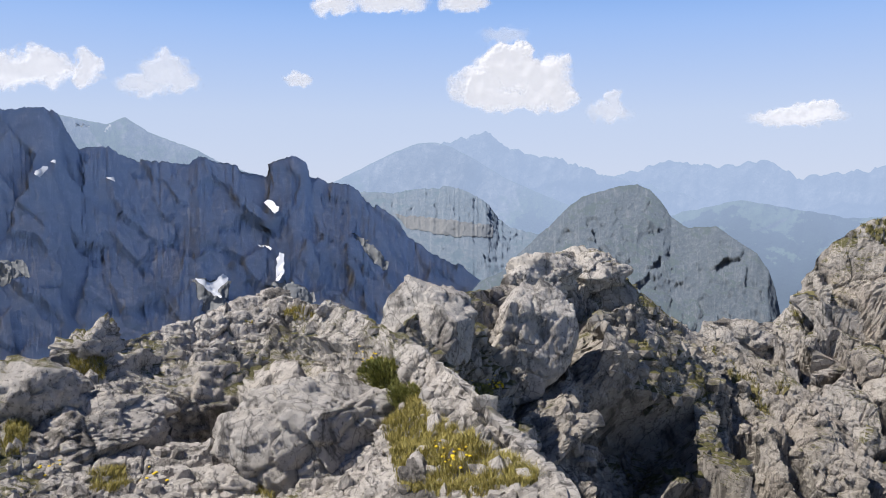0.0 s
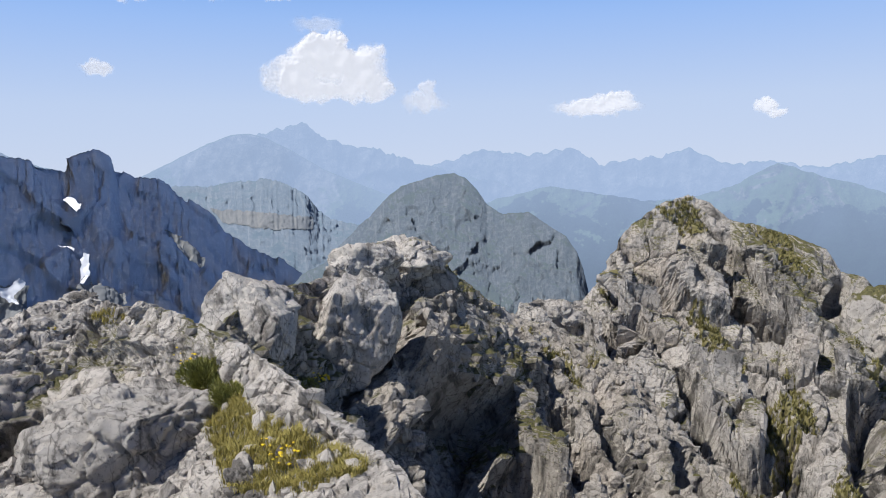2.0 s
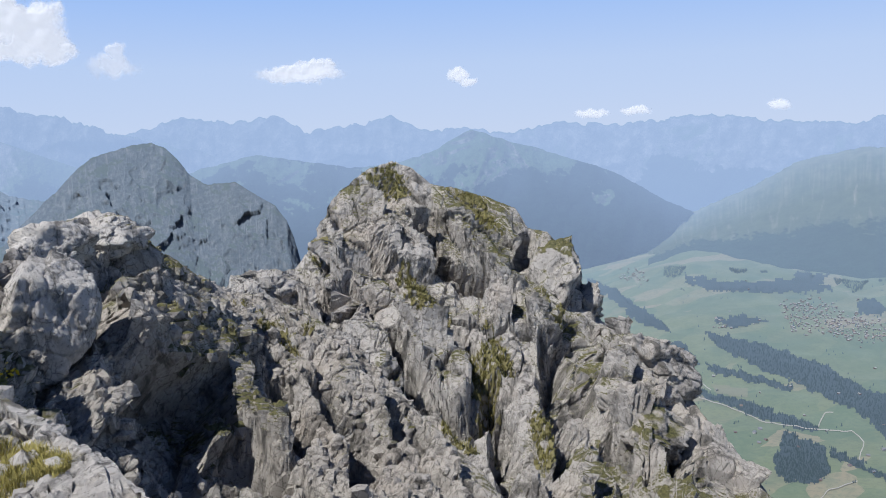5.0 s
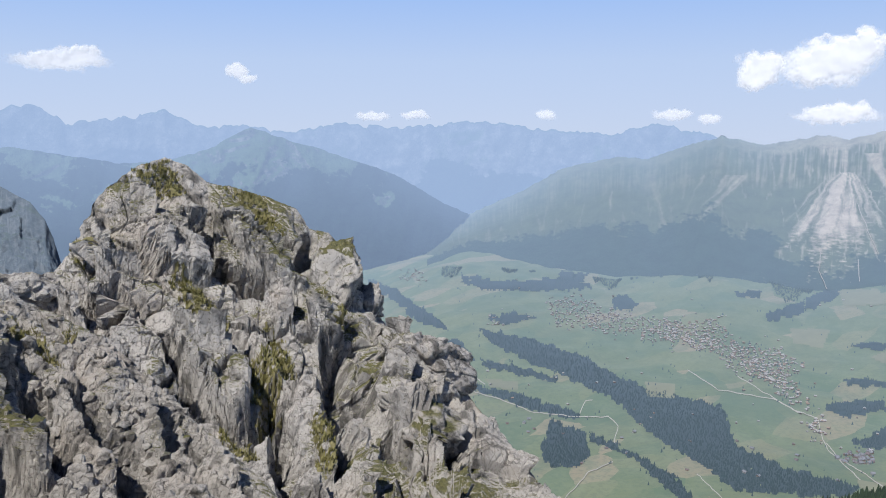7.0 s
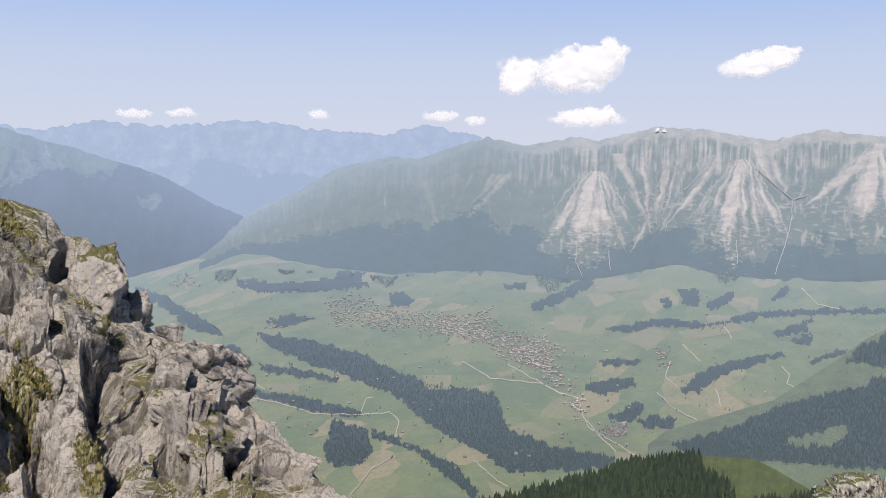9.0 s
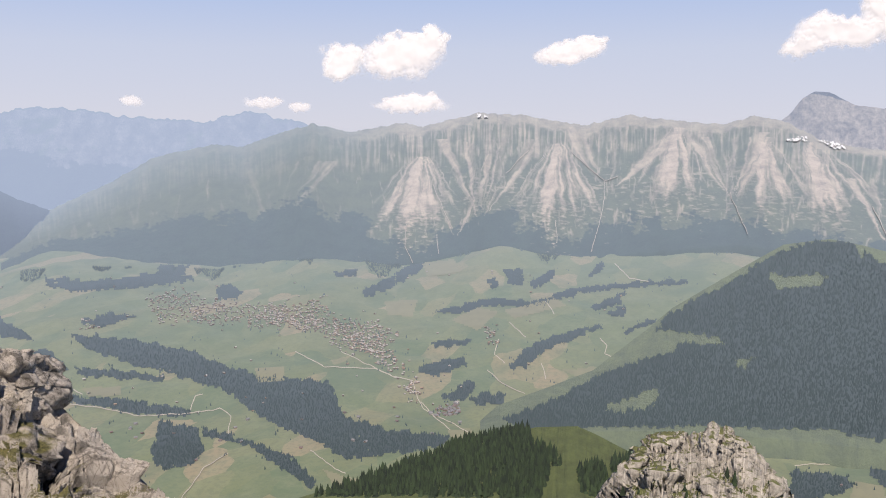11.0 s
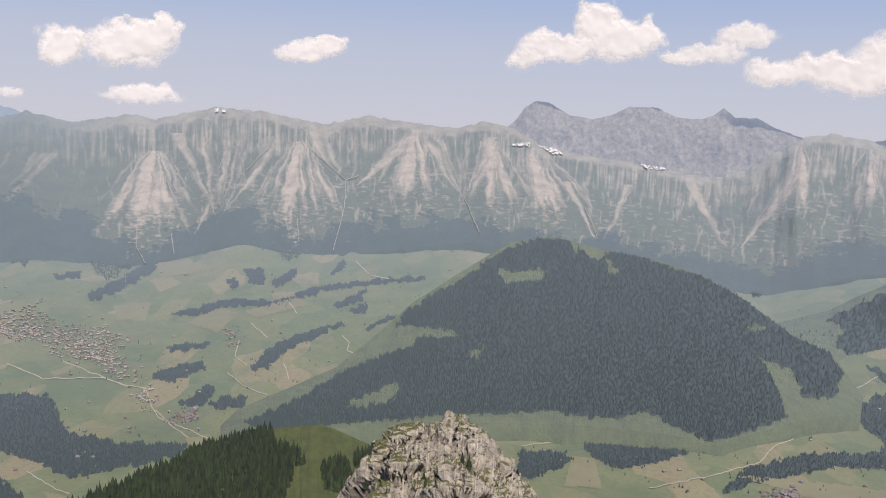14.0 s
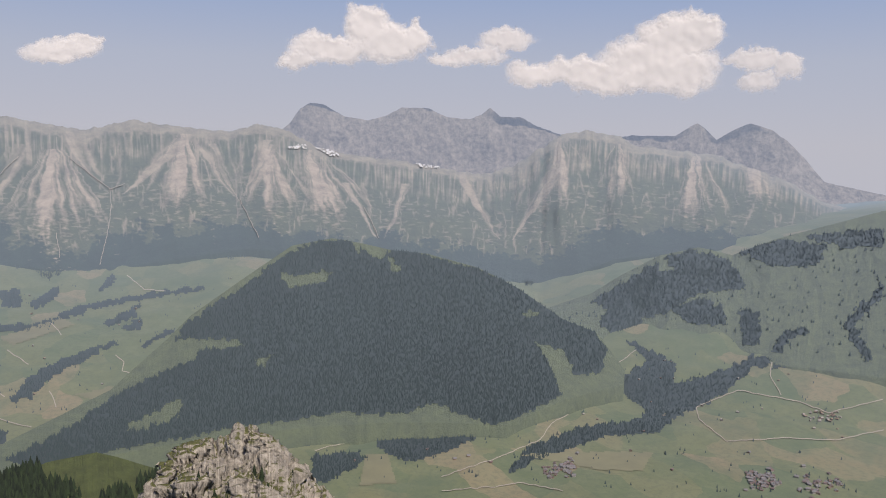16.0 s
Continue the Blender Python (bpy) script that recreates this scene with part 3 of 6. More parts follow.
def mountains():
    far = lambda ob, label: tagged(ob, label, "mountains", kind="structure")
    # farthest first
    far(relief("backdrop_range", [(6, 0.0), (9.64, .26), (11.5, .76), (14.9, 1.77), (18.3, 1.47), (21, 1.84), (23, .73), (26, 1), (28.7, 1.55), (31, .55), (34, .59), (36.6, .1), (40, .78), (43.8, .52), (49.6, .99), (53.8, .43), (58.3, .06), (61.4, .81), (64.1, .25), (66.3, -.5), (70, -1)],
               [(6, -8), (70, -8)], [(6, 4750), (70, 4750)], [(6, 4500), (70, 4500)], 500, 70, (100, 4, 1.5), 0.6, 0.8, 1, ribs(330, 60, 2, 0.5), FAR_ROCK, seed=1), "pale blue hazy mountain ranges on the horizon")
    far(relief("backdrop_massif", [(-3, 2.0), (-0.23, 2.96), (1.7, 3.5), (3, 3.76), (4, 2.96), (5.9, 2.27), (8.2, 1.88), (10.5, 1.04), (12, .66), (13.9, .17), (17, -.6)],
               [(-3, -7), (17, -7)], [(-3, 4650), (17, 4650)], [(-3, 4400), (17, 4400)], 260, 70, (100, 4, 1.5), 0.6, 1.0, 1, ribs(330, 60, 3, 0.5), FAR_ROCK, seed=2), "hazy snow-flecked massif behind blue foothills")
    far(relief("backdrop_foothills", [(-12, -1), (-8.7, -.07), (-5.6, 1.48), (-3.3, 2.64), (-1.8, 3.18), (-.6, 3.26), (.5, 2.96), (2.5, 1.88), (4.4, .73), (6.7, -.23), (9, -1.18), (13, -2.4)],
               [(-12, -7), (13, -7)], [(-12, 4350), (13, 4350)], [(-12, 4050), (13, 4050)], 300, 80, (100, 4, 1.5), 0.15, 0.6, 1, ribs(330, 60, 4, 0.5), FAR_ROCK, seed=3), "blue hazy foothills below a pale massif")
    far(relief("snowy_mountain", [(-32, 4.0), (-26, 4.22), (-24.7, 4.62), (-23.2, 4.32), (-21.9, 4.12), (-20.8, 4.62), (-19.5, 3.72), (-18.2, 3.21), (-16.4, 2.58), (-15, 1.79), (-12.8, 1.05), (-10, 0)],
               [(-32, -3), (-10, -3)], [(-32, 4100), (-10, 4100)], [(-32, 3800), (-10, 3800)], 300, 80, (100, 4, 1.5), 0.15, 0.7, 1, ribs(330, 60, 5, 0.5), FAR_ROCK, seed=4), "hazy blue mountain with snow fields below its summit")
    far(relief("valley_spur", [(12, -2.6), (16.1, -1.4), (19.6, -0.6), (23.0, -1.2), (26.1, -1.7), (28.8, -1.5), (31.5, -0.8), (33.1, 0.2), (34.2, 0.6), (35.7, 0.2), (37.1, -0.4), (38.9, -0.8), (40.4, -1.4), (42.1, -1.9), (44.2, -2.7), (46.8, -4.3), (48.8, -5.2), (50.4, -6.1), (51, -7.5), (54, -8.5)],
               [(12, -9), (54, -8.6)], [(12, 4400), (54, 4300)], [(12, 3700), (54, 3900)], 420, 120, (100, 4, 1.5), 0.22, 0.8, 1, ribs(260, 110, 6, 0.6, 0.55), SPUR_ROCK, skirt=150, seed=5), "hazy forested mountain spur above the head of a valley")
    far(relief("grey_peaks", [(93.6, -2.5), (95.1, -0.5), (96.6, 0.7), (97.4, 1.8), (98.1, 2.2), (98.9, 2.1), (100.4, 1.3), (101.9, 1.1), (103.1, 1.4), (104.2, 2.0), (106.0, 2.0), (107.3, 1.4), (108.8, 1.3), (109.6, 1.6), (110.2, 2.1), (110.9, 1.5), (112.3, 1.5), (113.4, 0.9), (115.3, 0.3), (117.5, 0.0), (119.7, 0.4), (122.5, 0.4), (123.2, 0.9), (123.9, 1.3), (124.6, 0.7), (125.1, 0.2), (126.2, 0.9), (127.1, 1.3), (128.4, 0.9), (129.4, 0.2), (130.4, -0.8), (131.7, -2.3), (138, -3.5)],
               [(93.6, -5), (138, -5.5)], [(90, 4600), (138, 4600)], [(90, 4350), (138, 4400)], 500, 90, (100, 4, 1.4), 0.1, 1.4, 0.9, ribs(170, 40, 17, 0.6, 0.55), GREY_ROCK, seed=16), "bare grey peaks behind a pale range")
    far(relief("pale_range", [(46, -7), (47.7, -5.8), (52.3, -3.76), (55.3, -2.04), (57.2, -1.64), (59.2, -1.25), (60.9, -1.43), (63, -0.64), (65.5, 0.14), (68, -0.48), (71.4, 0.19), (72.9, -0.06), (74.8, 0.4), (76.8, 0.86), (79.6, 0.72), (82.2, 0.24), (83.7, 0), (86.8, 0.72), (89.6, 0.33), (92.8, 0.08), (94.6, 0.63), (96.6, 0.2), (98.5, -0.8), (100.4, -1.3), (103.5, -1.6), (107.0, -2.1), (109.8, -2.5), (112.0, -1.8), (113.5, -0.7), (115.1, 0.3), (116.8, 0.6), (119.0, 0.2), (119.8, -0.3), (122.9, -0.6), (125.0, -0.8), (127.0, -1.5), (129.6, -2.4), (131.9, -3.7), (140, -5)],
               [(46, -9.0), (51, -9.1), (59, -9.7), (65, -8.9), (71, -9.6), (78, -8.1), (84, -8.9), (94, -7.6), (104, -8.5), (114, -10), (119, -7.9), (125, -6.9), (140, -6.5)],
               [(46, 4350), (60, 4250), (77, 4000), (100, 3950), (120, 4050), (140, 4300)], [(46, 3400), (60, 3270), (77, 3200), (100, 3150), (120, 3200), (140, 3300)], 1500, 220, (150, 5, 1.2), 0.28, 0.9, 0.9, spurs(120, ribs(150, 26, 7, 0.3, 0.55)), RANGE_ROCK, skirt=120, seed=6, paint=range_cover), "long pale limestone range with gullies, scree and pasture slopes")
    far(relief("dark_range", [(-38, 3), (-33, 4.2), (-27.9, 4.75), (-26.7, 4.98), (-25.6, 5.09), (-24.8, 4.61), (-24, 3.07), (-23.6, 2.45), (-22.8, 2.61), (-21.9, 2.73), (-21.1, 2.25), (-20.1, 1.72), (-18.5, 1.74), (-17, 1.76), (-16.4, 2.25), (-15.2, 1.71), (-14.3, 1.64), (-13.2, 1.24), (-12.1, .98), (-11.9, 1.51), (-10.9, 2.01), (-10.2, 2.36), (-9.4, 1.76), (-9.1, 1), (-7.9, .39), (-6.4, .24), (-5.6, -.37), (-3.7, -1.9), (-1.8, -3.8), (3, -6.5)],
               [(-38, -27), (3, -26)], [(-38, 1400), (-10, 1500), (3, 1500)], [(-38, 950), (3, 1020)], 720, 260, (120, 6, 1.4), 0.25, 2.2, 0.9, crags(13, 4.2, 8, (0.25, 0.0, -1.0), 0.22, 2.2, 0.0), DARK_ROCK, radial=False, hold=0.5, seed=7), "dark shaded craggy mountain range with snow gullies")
    far(relief("brown_crag", [(-9, -.6), (-7.2, -.26), (-5.6, -.14), (-3.7, -.25), (-1.8, .02), (.2, .26), (1.7, -.12), (2.9, -.9), (3.7, -1.9), (4.6, -2.6), (6.4, -3.05), (9, -3.4)],
               [(-9, -12), (9, -12)], [(-9, 1900), (9, 1900)], [(-9, 1500), (9, 1500)], 360, 140, (120, 6, 1.4), 0.28, 1.5, 0.9, crags(9, 1.9, 9, (0.2, 0.0, -1.0), 0.25, 1.0, 0.0), CRAG_ROCK, radial=False, hold=0.6, seed=8), "brown jagged rock crest above scree and forest")
    far(relief("pasture_peak", [(1, -8), (2.5, -6.26), (4.1, -5.47), (5.2, -4.3), (6.4, -3.13), (7.3, -2.35), (8.6, -.99), (9.4, -.41), (10.5, -.03), (12, .35), (13.1, .43), (13.9, .06), (14.8, -.95), (15.3, -1.7), (16.1, -2.25), (16.4, -2.4), (18.2, -2.3), (19.3, -3.12), (20.7, -4), (21.4, -5.07), (21.9, -6.49), (22.4, -8.6), (23.2, -14)],
               [(1, -26), (23.2, -26)], [(1, 1400), (13, 1400), (23.2, 1250)], [(1, 1000), (13, 950), (23.2, 1050)], 420, 260, (140, 6, 1.2), 0.1, 1.6, 0.9, crags(8, 2.6, 10, (0.25, 0.0, -1.0), 0.2, 1.6, 0.0), MID_ROCK, radial=False, hold=0.15, seed=9), "steep rounded mountain with grassy top and rock flanks")
    far(relief("forested_hill", [(77, -20), (78.2, -18.98), (81.5, -17.74), (84.9, -16.35), (88.5, -13.4), (90, -11.97), (94.1, -9.2), (96.8, -7.4), (99.5, -6.9), (101.4, -7.2), (103.7, -7.7), (106.1, -7.9), (109.7, -8.8), (112.4, -10.1), (115.6, -12.1), (118, -12.9), (120, -15.2)],
               [(77, -20.6), (85, -20.4), (90, -20), (104, -19.4), (112, -19.4), (116, -17.5), (120, -16.2)], [(77, 1750), (99, 2300), (112, 2250), (120, 2150)], [(77, 1650), (104, 1750), (112, 1760), (120, 2080)], 420, 160, (500, 8, 0.55), 0.0, 1, 1.0, ribs(300, 28, 11, 1.0), HILL, skirt=60, seed=10, hold=0.3), "broad conical hill covered in dark conifer forest")
    far(relief("green_hills", [(113, -12), (117.5, -10.27), (119.3, -9.03), (121.9, -7.5), (124.4, -6.8), (126.5, -7.2), (129.2, -5.95), (131.1, -5.3), (135, -3.9), (142, -3)],
               [(113, -13), (121, -13.4), (130, -14), (142, -14)], [(113, 2750), (142, 2750)], [(113, 2400), (121, 2500), (130, 2300), (142, 2200)], 320, 110, (300, 6, 0.5), 0.05, 1, 1.0, ribs(260, 40, 12, 1.0), HILL, skirt=90, seed=11, hold=0.3), "green pasture hills with patches of dark forest")
    far(relief("meadow_hill", [(58, -28), (62.2, -25), (65.2, -24.4), (69.1, -23.6), (73.8, -22.3), (75.8, -21.4), (79, -20.8), (81, -20.3), (83.9, -20.1), (85.1, -20.5), (86.8, -21.2), (88.4, -21.8), (92.2, -23.6), (97, -26)],
               [(58, -33), (97, -33)], [(58, 620), (97, 620)], [(58, 420), (97, 420)], 260, 110, (300, 6, 0.6), 0.0, 1, 1.0, ribs(90, 9, 13, 1.0), NEAR_HILL, skirt=200, seed=12), "small hill of bright green meadow and conifer forest")
    far(relief("rock_knob", [(84.5, -27), (85.8, -24.8), (87.3, -22.9), (87.8, -21.4), (89.6, -20.8), (91.1, -20.47), (92.3, -20.0), (93, -19.62), (94.2, -19.96), (95.5, -20.9), (97.1, -22.12), (98.5, -23.4), (100.5, -25.5)],
               [(84.5, -32), (100.5, -32)], [(84.5, 430), (100.5, 430)], [(84.5, 330), (100.5, 330)], 300, 220, (60, 8, 1.4), 0.9, 1.0, 0.8, crags(8, 4.4, 14, (0.1, 0.0, -1.0), 0.3), KNOB_ROCK, skirt=150, seed=13, radial=False, hold=0.8), "pale limestone knob with grass ledges and small conifers")


mountains()


# ---- the summit ridge ----
# recesses and swellings of the rock
RIDGE_DENTS, PEAK_DENTS, BENCH_DENTS = [], [], []


def dent(where, metres, *outline):
    """A recess or swelling inside an outline in azimuth and elevation."""
    where.append((list(outline), metres))


dent(RIDGE_DENTS, 0.9, (8.6, -10.3), (11.1, -8.7), (15.6, -11.3), (19.3, -15.2), (15.8, -15.5), (10.0, -14.9), (8.5, -13.8))
dent(RIDGE_DENTS, -0.7, (7.0, -9.7), (8.0, -10.6), (7.6, -12.8), (5.9, -15.0), (4.9, -15.6), (5.6, -14.0), (7.4, -11.6))
dent(RIDGE_DENTS, -1.1, (9.6, -15.4), (12.3, -15.1), (15.4, -15.5), (16.3, -16.5), (15.1, -19.4), (15.4, -22.6), (10.7, -22.2), (10.4, -18.9))
dent(RIDGE_DENTS, -1.0, (15.5, -19.8), (17.3, -19.5), (19.9, -21.1), (21.3, -21.1), (20.6, -23.0), (15.4, -22.6))
dent(RIDGE_DENTS, -0.4, (9.3, -7.0), (10.9, -6.3), (12.4, -7.4), (13.4, -9.5), (14.2, -10.0), (12.9, -10.3), (11.5, -9.0))
dent(RIDGE_DENTS, -0.4, (7.2, -5.2), (8.8, -5.3), (9.2, -6.2), (7.8, -6.1))
dent(RIDGE_DENTS, -1.5, (19.3, -15.9), (20.6, -15.6), (21.7, -18.3), (22.8, -19.9), (21.5, -20.9), (20.1, -18.2))
dent(RIDGE_DENTS, -1.1, (19.8, -10.4), (21.9, -11.7), (23.0, -13.8), (21.9, -13.1))
dent(RIDGE_DENTS, -1.5, (22.1, -15.7), (24.1, -16.7), (26.1, -18.7), (27.3, -21.0), (26.4, -23.1), (24.9, -23.1), (25.1, -19.9))
dent(RIDGE_DENTS, -1.3, (27.2, -17.7), (28.9, -18.4), (30.8, -19.9), (30.4, -21.1), (28.3, -20.0))
dent(RIDGE_DENTS, 0.8, (15.8, -15.9), (17.3, -15.8), (20.7, -20.1), (20.5, -21.0), (17.5, -19.4))
dent(RIDGE_DENTS, 0.5, (7.7, -12.8), (9.4, -11.5), (10.5, -13.4), (9.6, -15.2), (9.1, -17.4), (7.5, -18.3), (6.9, -15.7))
dent(PEAK_DENTS, -2.7, (23.6, -10.2), (25.5, -9.1), (26.2, -10.8), (25.0, -12.1))
dent(PEAK_DENTS, -4.3, (29.4, -5.4), (30.5, -5.8), (31.9, -7.4), (34.0, -8.6), (35.3, -9.3), (35.0, -11.0), (33.6, -10.4), (32.1, -9.1), (30.8, -7.9))
dent(PEAK_DENTS, -3.4, (37.6, -6.7), (38.2, -6.3), (38.1, -7.9), (37.4, -9.3), (36.9, -8.8))
dent(PEAK_DENTS, -3.5, (28.0, -12.7), (28.8, -13.0), (29.0, -15.4), (30.6, -16.5), (31.3, -18.1), (29.6, -17.8), (28.5, -15.9))
dent(PEAK_DENTS, -3.5, (31.2, -17.8), (32.7, -18.9), (34.3, -18.8), (34.7, -17.0), (35.5, -17.0), (35.1, -19.9), (32.7, -20.0))
dent(PEAK_DENTS, -6.1, (38.7, -13.9), (40.7, -14.4), (40.6, -16.0), (41.9, -18.8), (41.1, -19.6), (39.2, -19.3), (38.4, -16.8))
dent(PEAK_DENTS, -3.2, (34.9, -20.7), (35.8, -18.3), (36.6, -19.8), (37.7, -21.8), (37.3, -22.9), (35.3, -23.0))
dent(PEAK_DENTS, -4.1, (39.3, -19.6), (41.1, -20.6), (41.4, -22.6), (39.7, -22.7))
dent(PEAK_DENTS, -2.4, (43.1, -20.4), (45.0, -20.6), (45.7, -20.2), (44.7, -21.7), (43.5, -21.5))
dent(PEAK_DENTS, -3.2, (47.2, -19.0), (48.4, -20.5), (48.8, -21.8), (47.6, -22.0))
dent(PEAK_DENTS, 1.2, (31.8, -5.0), (33.3, -5.6), (35.6, -7.9), (37.0, -10.2), (35.9, -9.8), (33.7, -7.5))
dent(PEAK_DENTS, 1.8, (28.9, -13.9), (31.3, -13.6), (33.5, -16.2), (34.7, -18.4), (32.7, -18.8), (30.8, -17.3))
dent(PEAK_DENTS, 1.8, (26.8, -6.2), (28.7, -5.5), (30.8, -7.8), (31.3, -9.5), (29.4, -9.0), (27.5, -7.8))
dent(PEAK_DENTS, 2.4, (41.1, -14.6), (43.5, -13.7), (45.9, -15.3), (47.0, -17.6), (46.0, -20.1), (43.5, -20.4), (42.1, -18.0))
dent(PEAK_DENTS, 1.5, (34.8, -10.9), (36.3, -10.9), (38.9, -12.7), (39.9, -14.5), (38.5, -14.3), (35.5, -12.4))
dent(BENCH_DENTS, -0.5, (-18.1, -14.2), (-17.4, -12.7), (-14.8, -12.2), (-13.7, -13.6), (-13.7, -15.1), (-14.9, -16.9), (-16.8, -16.8), (-18.2, -15.9))
dent(BENCH_DENTS, -0.25, (-11.2, -10.8), (-8.8, -10.4), (-6.5, -10.9), (-7.2, -11.8), (-10.3, -11.6))
dent(BENCH_DENTS, -0.22, (-21.4, -12.7), (-20.2, -13.9), (-18.8, -16.5), (-19.6, -16.8), (-21.0, -14.6))
dent(BENCH_DENTS, -0.3, (-24.9, -9.3), (-24.2, -9.3), (-23.6, -10.8), (-24.6, -10.7))
dent(BENCH_DENTS, -0.3, (-14.9, -13.2), (-13.4, -13.3), (-13.0, -14.4), (-14.1, -15.2))
dent(BENCH_DENTS, 0.15, (-17.7, -11.2), (-14.8, -10.6), (-14.1, -11.7), (-17.0, -12.1))
dent(BENCH_DENTS, 0.12, (-20.5, -8.1), (-17.4, -10.5), (-13.3, -11.4), (-14.1, -13.2), (-18.5, -13.0), (-20.9, -11.0))


def summit_ridge():
    # the mountain that carries the summit
    az = np.linspace(-180, 180, 180, endpoint=False)
    r = np.concatenate(([0.05, 1.5, 3.0], 3.0 + 900 * np.linspace(0.004, 1, 60) ** 1.6))
    A, R = np.meshgrid(az, r)
    Z = -np.clip(R - 3.0, 0, None) * 0.72
    P = np.stack((R * np.sin(np.radians(A)), R * np.cos(np.radians(A)), Z), -1)
    ob = new("summit_slope", grid_mesh("summit_slope", P, True, True))
    ob.data.materials.append(ROCK_PEAK)
    tagged(ob, "steep grey rock flank below the summit", "slope", kind="structure")
    tagged(relief("rock_peak", [(15, -11.5), (17, -9.6), (17.5, -8.54), (19.1, -8.53), (20.8, -8.43), (21.8, -8.4), (23.1, -6.8), (23.9, -5.72), (24.1, -4.3), (25.2, -3.11), (27.1, -1.85), (28.7, -1.28), (30.2, -2.01), (31.3, -3.04), (32.8, -3.3), (35.1, -3.99), (37, -4.83), (37.9, -6.2), (39.2, -6.43), (41.2, -8.75), (41.7, -10.44), (42.7, -12.12), (43.4, -13.2), (45.6, -14.64), (48.4, -16.66), (49.4, -17.99), (51.4, -20.2), (53, -22.1), (56, -26), (58, -29)],
                  [(15, -30), (58, -30)], [(15, 60), (28.7, 74), (41, 71), (58, 56)], [(15, 36), (28, 42), (58, 42)], 900, 580, (30, 14, 1.6), 0.15, 1.5, 1.0, crags(2.2, 0.6, 21), ROCK_PEAK, skirt=25, seed=21, smooth=False, radial=False, hold=0.22, dents=PEAK_DENTS, form=beds(0.75, 3.0, 5.2, 21)), "craggy grey limestone peak with grassy ledges", "rock peak", kind="structure")
    tagged(relief("rock_ridge", [(-5, -11.5), (-3.7, -10.1), (-2.6, -8.9), (-1, -7.8), (.6, -7.3), (2.1, -6.95), (4.3, -6.44), (4.9, -5.66), (6.8, -4.67), (8.3, -4.19), (10, -4.16), (11.4, -4.98), (12.5, -6.1), (14.4, -7.74), (15.9, -8.8), (17.2, -9.5), (21.3, -10.84), (24.8, -13.1), (27.5, -15.8), (29.8, -18.4), (32.9, -21.3), (36, -25)],
                  [(-5, -30), (36, -30)], [(-5, 14), (0, 17), (9, 23), (17, 26), (27, 24), (36, 21)], [(-5, 8.5), (9, 13), (20, 15), (36, 15.5)], 860, 560, (10, 10, 1.4), 0.15, 2.0, 1.0, crags(0.62, 0.17, 22, (0.6, -0.2, -0.75)), ROCK_RIDGE, skirt=12, seed=22, smooth=False, radial=False, hold=0.5, dents=RIDGE_DENTS, form=beds(1.0, 2.4, 0.9, 22)), "broken grey limestone ridge with scree and grass tufts", "rock ridge", kind="structure")
    tagged(relief("rock_bench", [(-45, -12), (-36, -11), (-28.4, -10.78), (-25.2, -10.37), (-21.9, -9.83), (-20.5, -9.56), (-18.4, -8.94), (-15.9, -8.31), (-14, -7.44), (-11.8, -6.74), (-10.7, -7.14), (-8.8, -7.75), (-7.2, -7.97), (-5.7, -8.57), (-3.7, -9.6), (-1.8, -10.8), (.6, -12.4), (3.4, -14.9), (6.5, -17.7), (8.5, -19.4), (13, -24)],
                  [(-45, -32), (13, -32)], [(-45, 10), (-28, 11), (-12, 14), (-4, 11), (3, 8), (13, 5.5)], [(-45, 3.2), (13, 3.2)], 900, 460, (2.2, 40, 2.4), 0.2, 1.6, 1.3, crags(0.5, 0.12, 23, (0.85, 0.3, -0.4), 0.6), ROCK_NEAR, skirt=3, seed=23, smooth=False, radial=False, hold=0.5, dents=BENCH_DENTS), "rough grey limestone bench with cracks and dry grass", "rock ledge", kind="structure")


summit_ridge()

# ---- what lies on the land ----
class Ground:
    """The valley floor by azimuth and elevation."""

    def at(self, az, el):
        az, el = np.broadcast_arrays(np.asarray(az, float), np.asarray(el, float))
        a, e = az.ravel(), el.ravel()
        lo, hi = np.full(a.shape, 850.0), np.full(a.shape, 4900.0)
        for _ in range(24):
            mid = 0.5 * (lo + hi)
            above = EYE + mid * np.tan(np.radians(e)) > ground_z(a, mid)
            lo, hi = np.where(above, mid, lo), np.where(above, hi, mid)
        r = 0.5 * (lo + hi)
        P = np.stack((r * np.sin(np.radians(a)), r * np.cos(np.radians(a)), ground_z(a, r)), -1)
        return P.reshape(*az.shape, 3)


GROUND = Ground()
HILL_S, GREEN_S, MEADOW_S, DARK_S = (SURFACES[k] for k in ("forested_hill", "green_hills", "meadow_hill", "dark_range"))
CRAG_S, SNOWY_S, RANGE_S = (SURFACES[k] for k in ("brown_crag", "snowy_mountain", "pale_range"))
PEAK_S, RIDGE_S, BENCH_S, KNOB_S = (SURFACES[k] for k in ("rock_peak", "rock_ridge", "rock_bench", "rock_knob"))
rng = np.random.default_rng(4)


def fray(a, e, ragged):
    return a + ragged * fbm(np.stack((a * 2.2, e * 2.2, a * 0), 1), 3, 41), e + ragged * fbm(np.stack((a * 2.2, e * 2.2, a * 0 + 9), 1), 3, 43)


def scatter(poly, step, ragged=0.0, seed=0):
    """Points spread over an outline in azimuth and elevation, about step degrees apart, with a ragged edge."""
    p = np.array(poly)
    (a0, e0), (a1, e1) = p.min(0) - ragged, p.max(0) + ragged
    n = int((a1 - a0) * (e1 - e0) / step ** 2)
    a, e = rng.uniform(a0, a1, n), rng.uniform(e0, e1, n)
    k = inside(poly, *fray(a, e, ragged))
    return a[k], e[k]


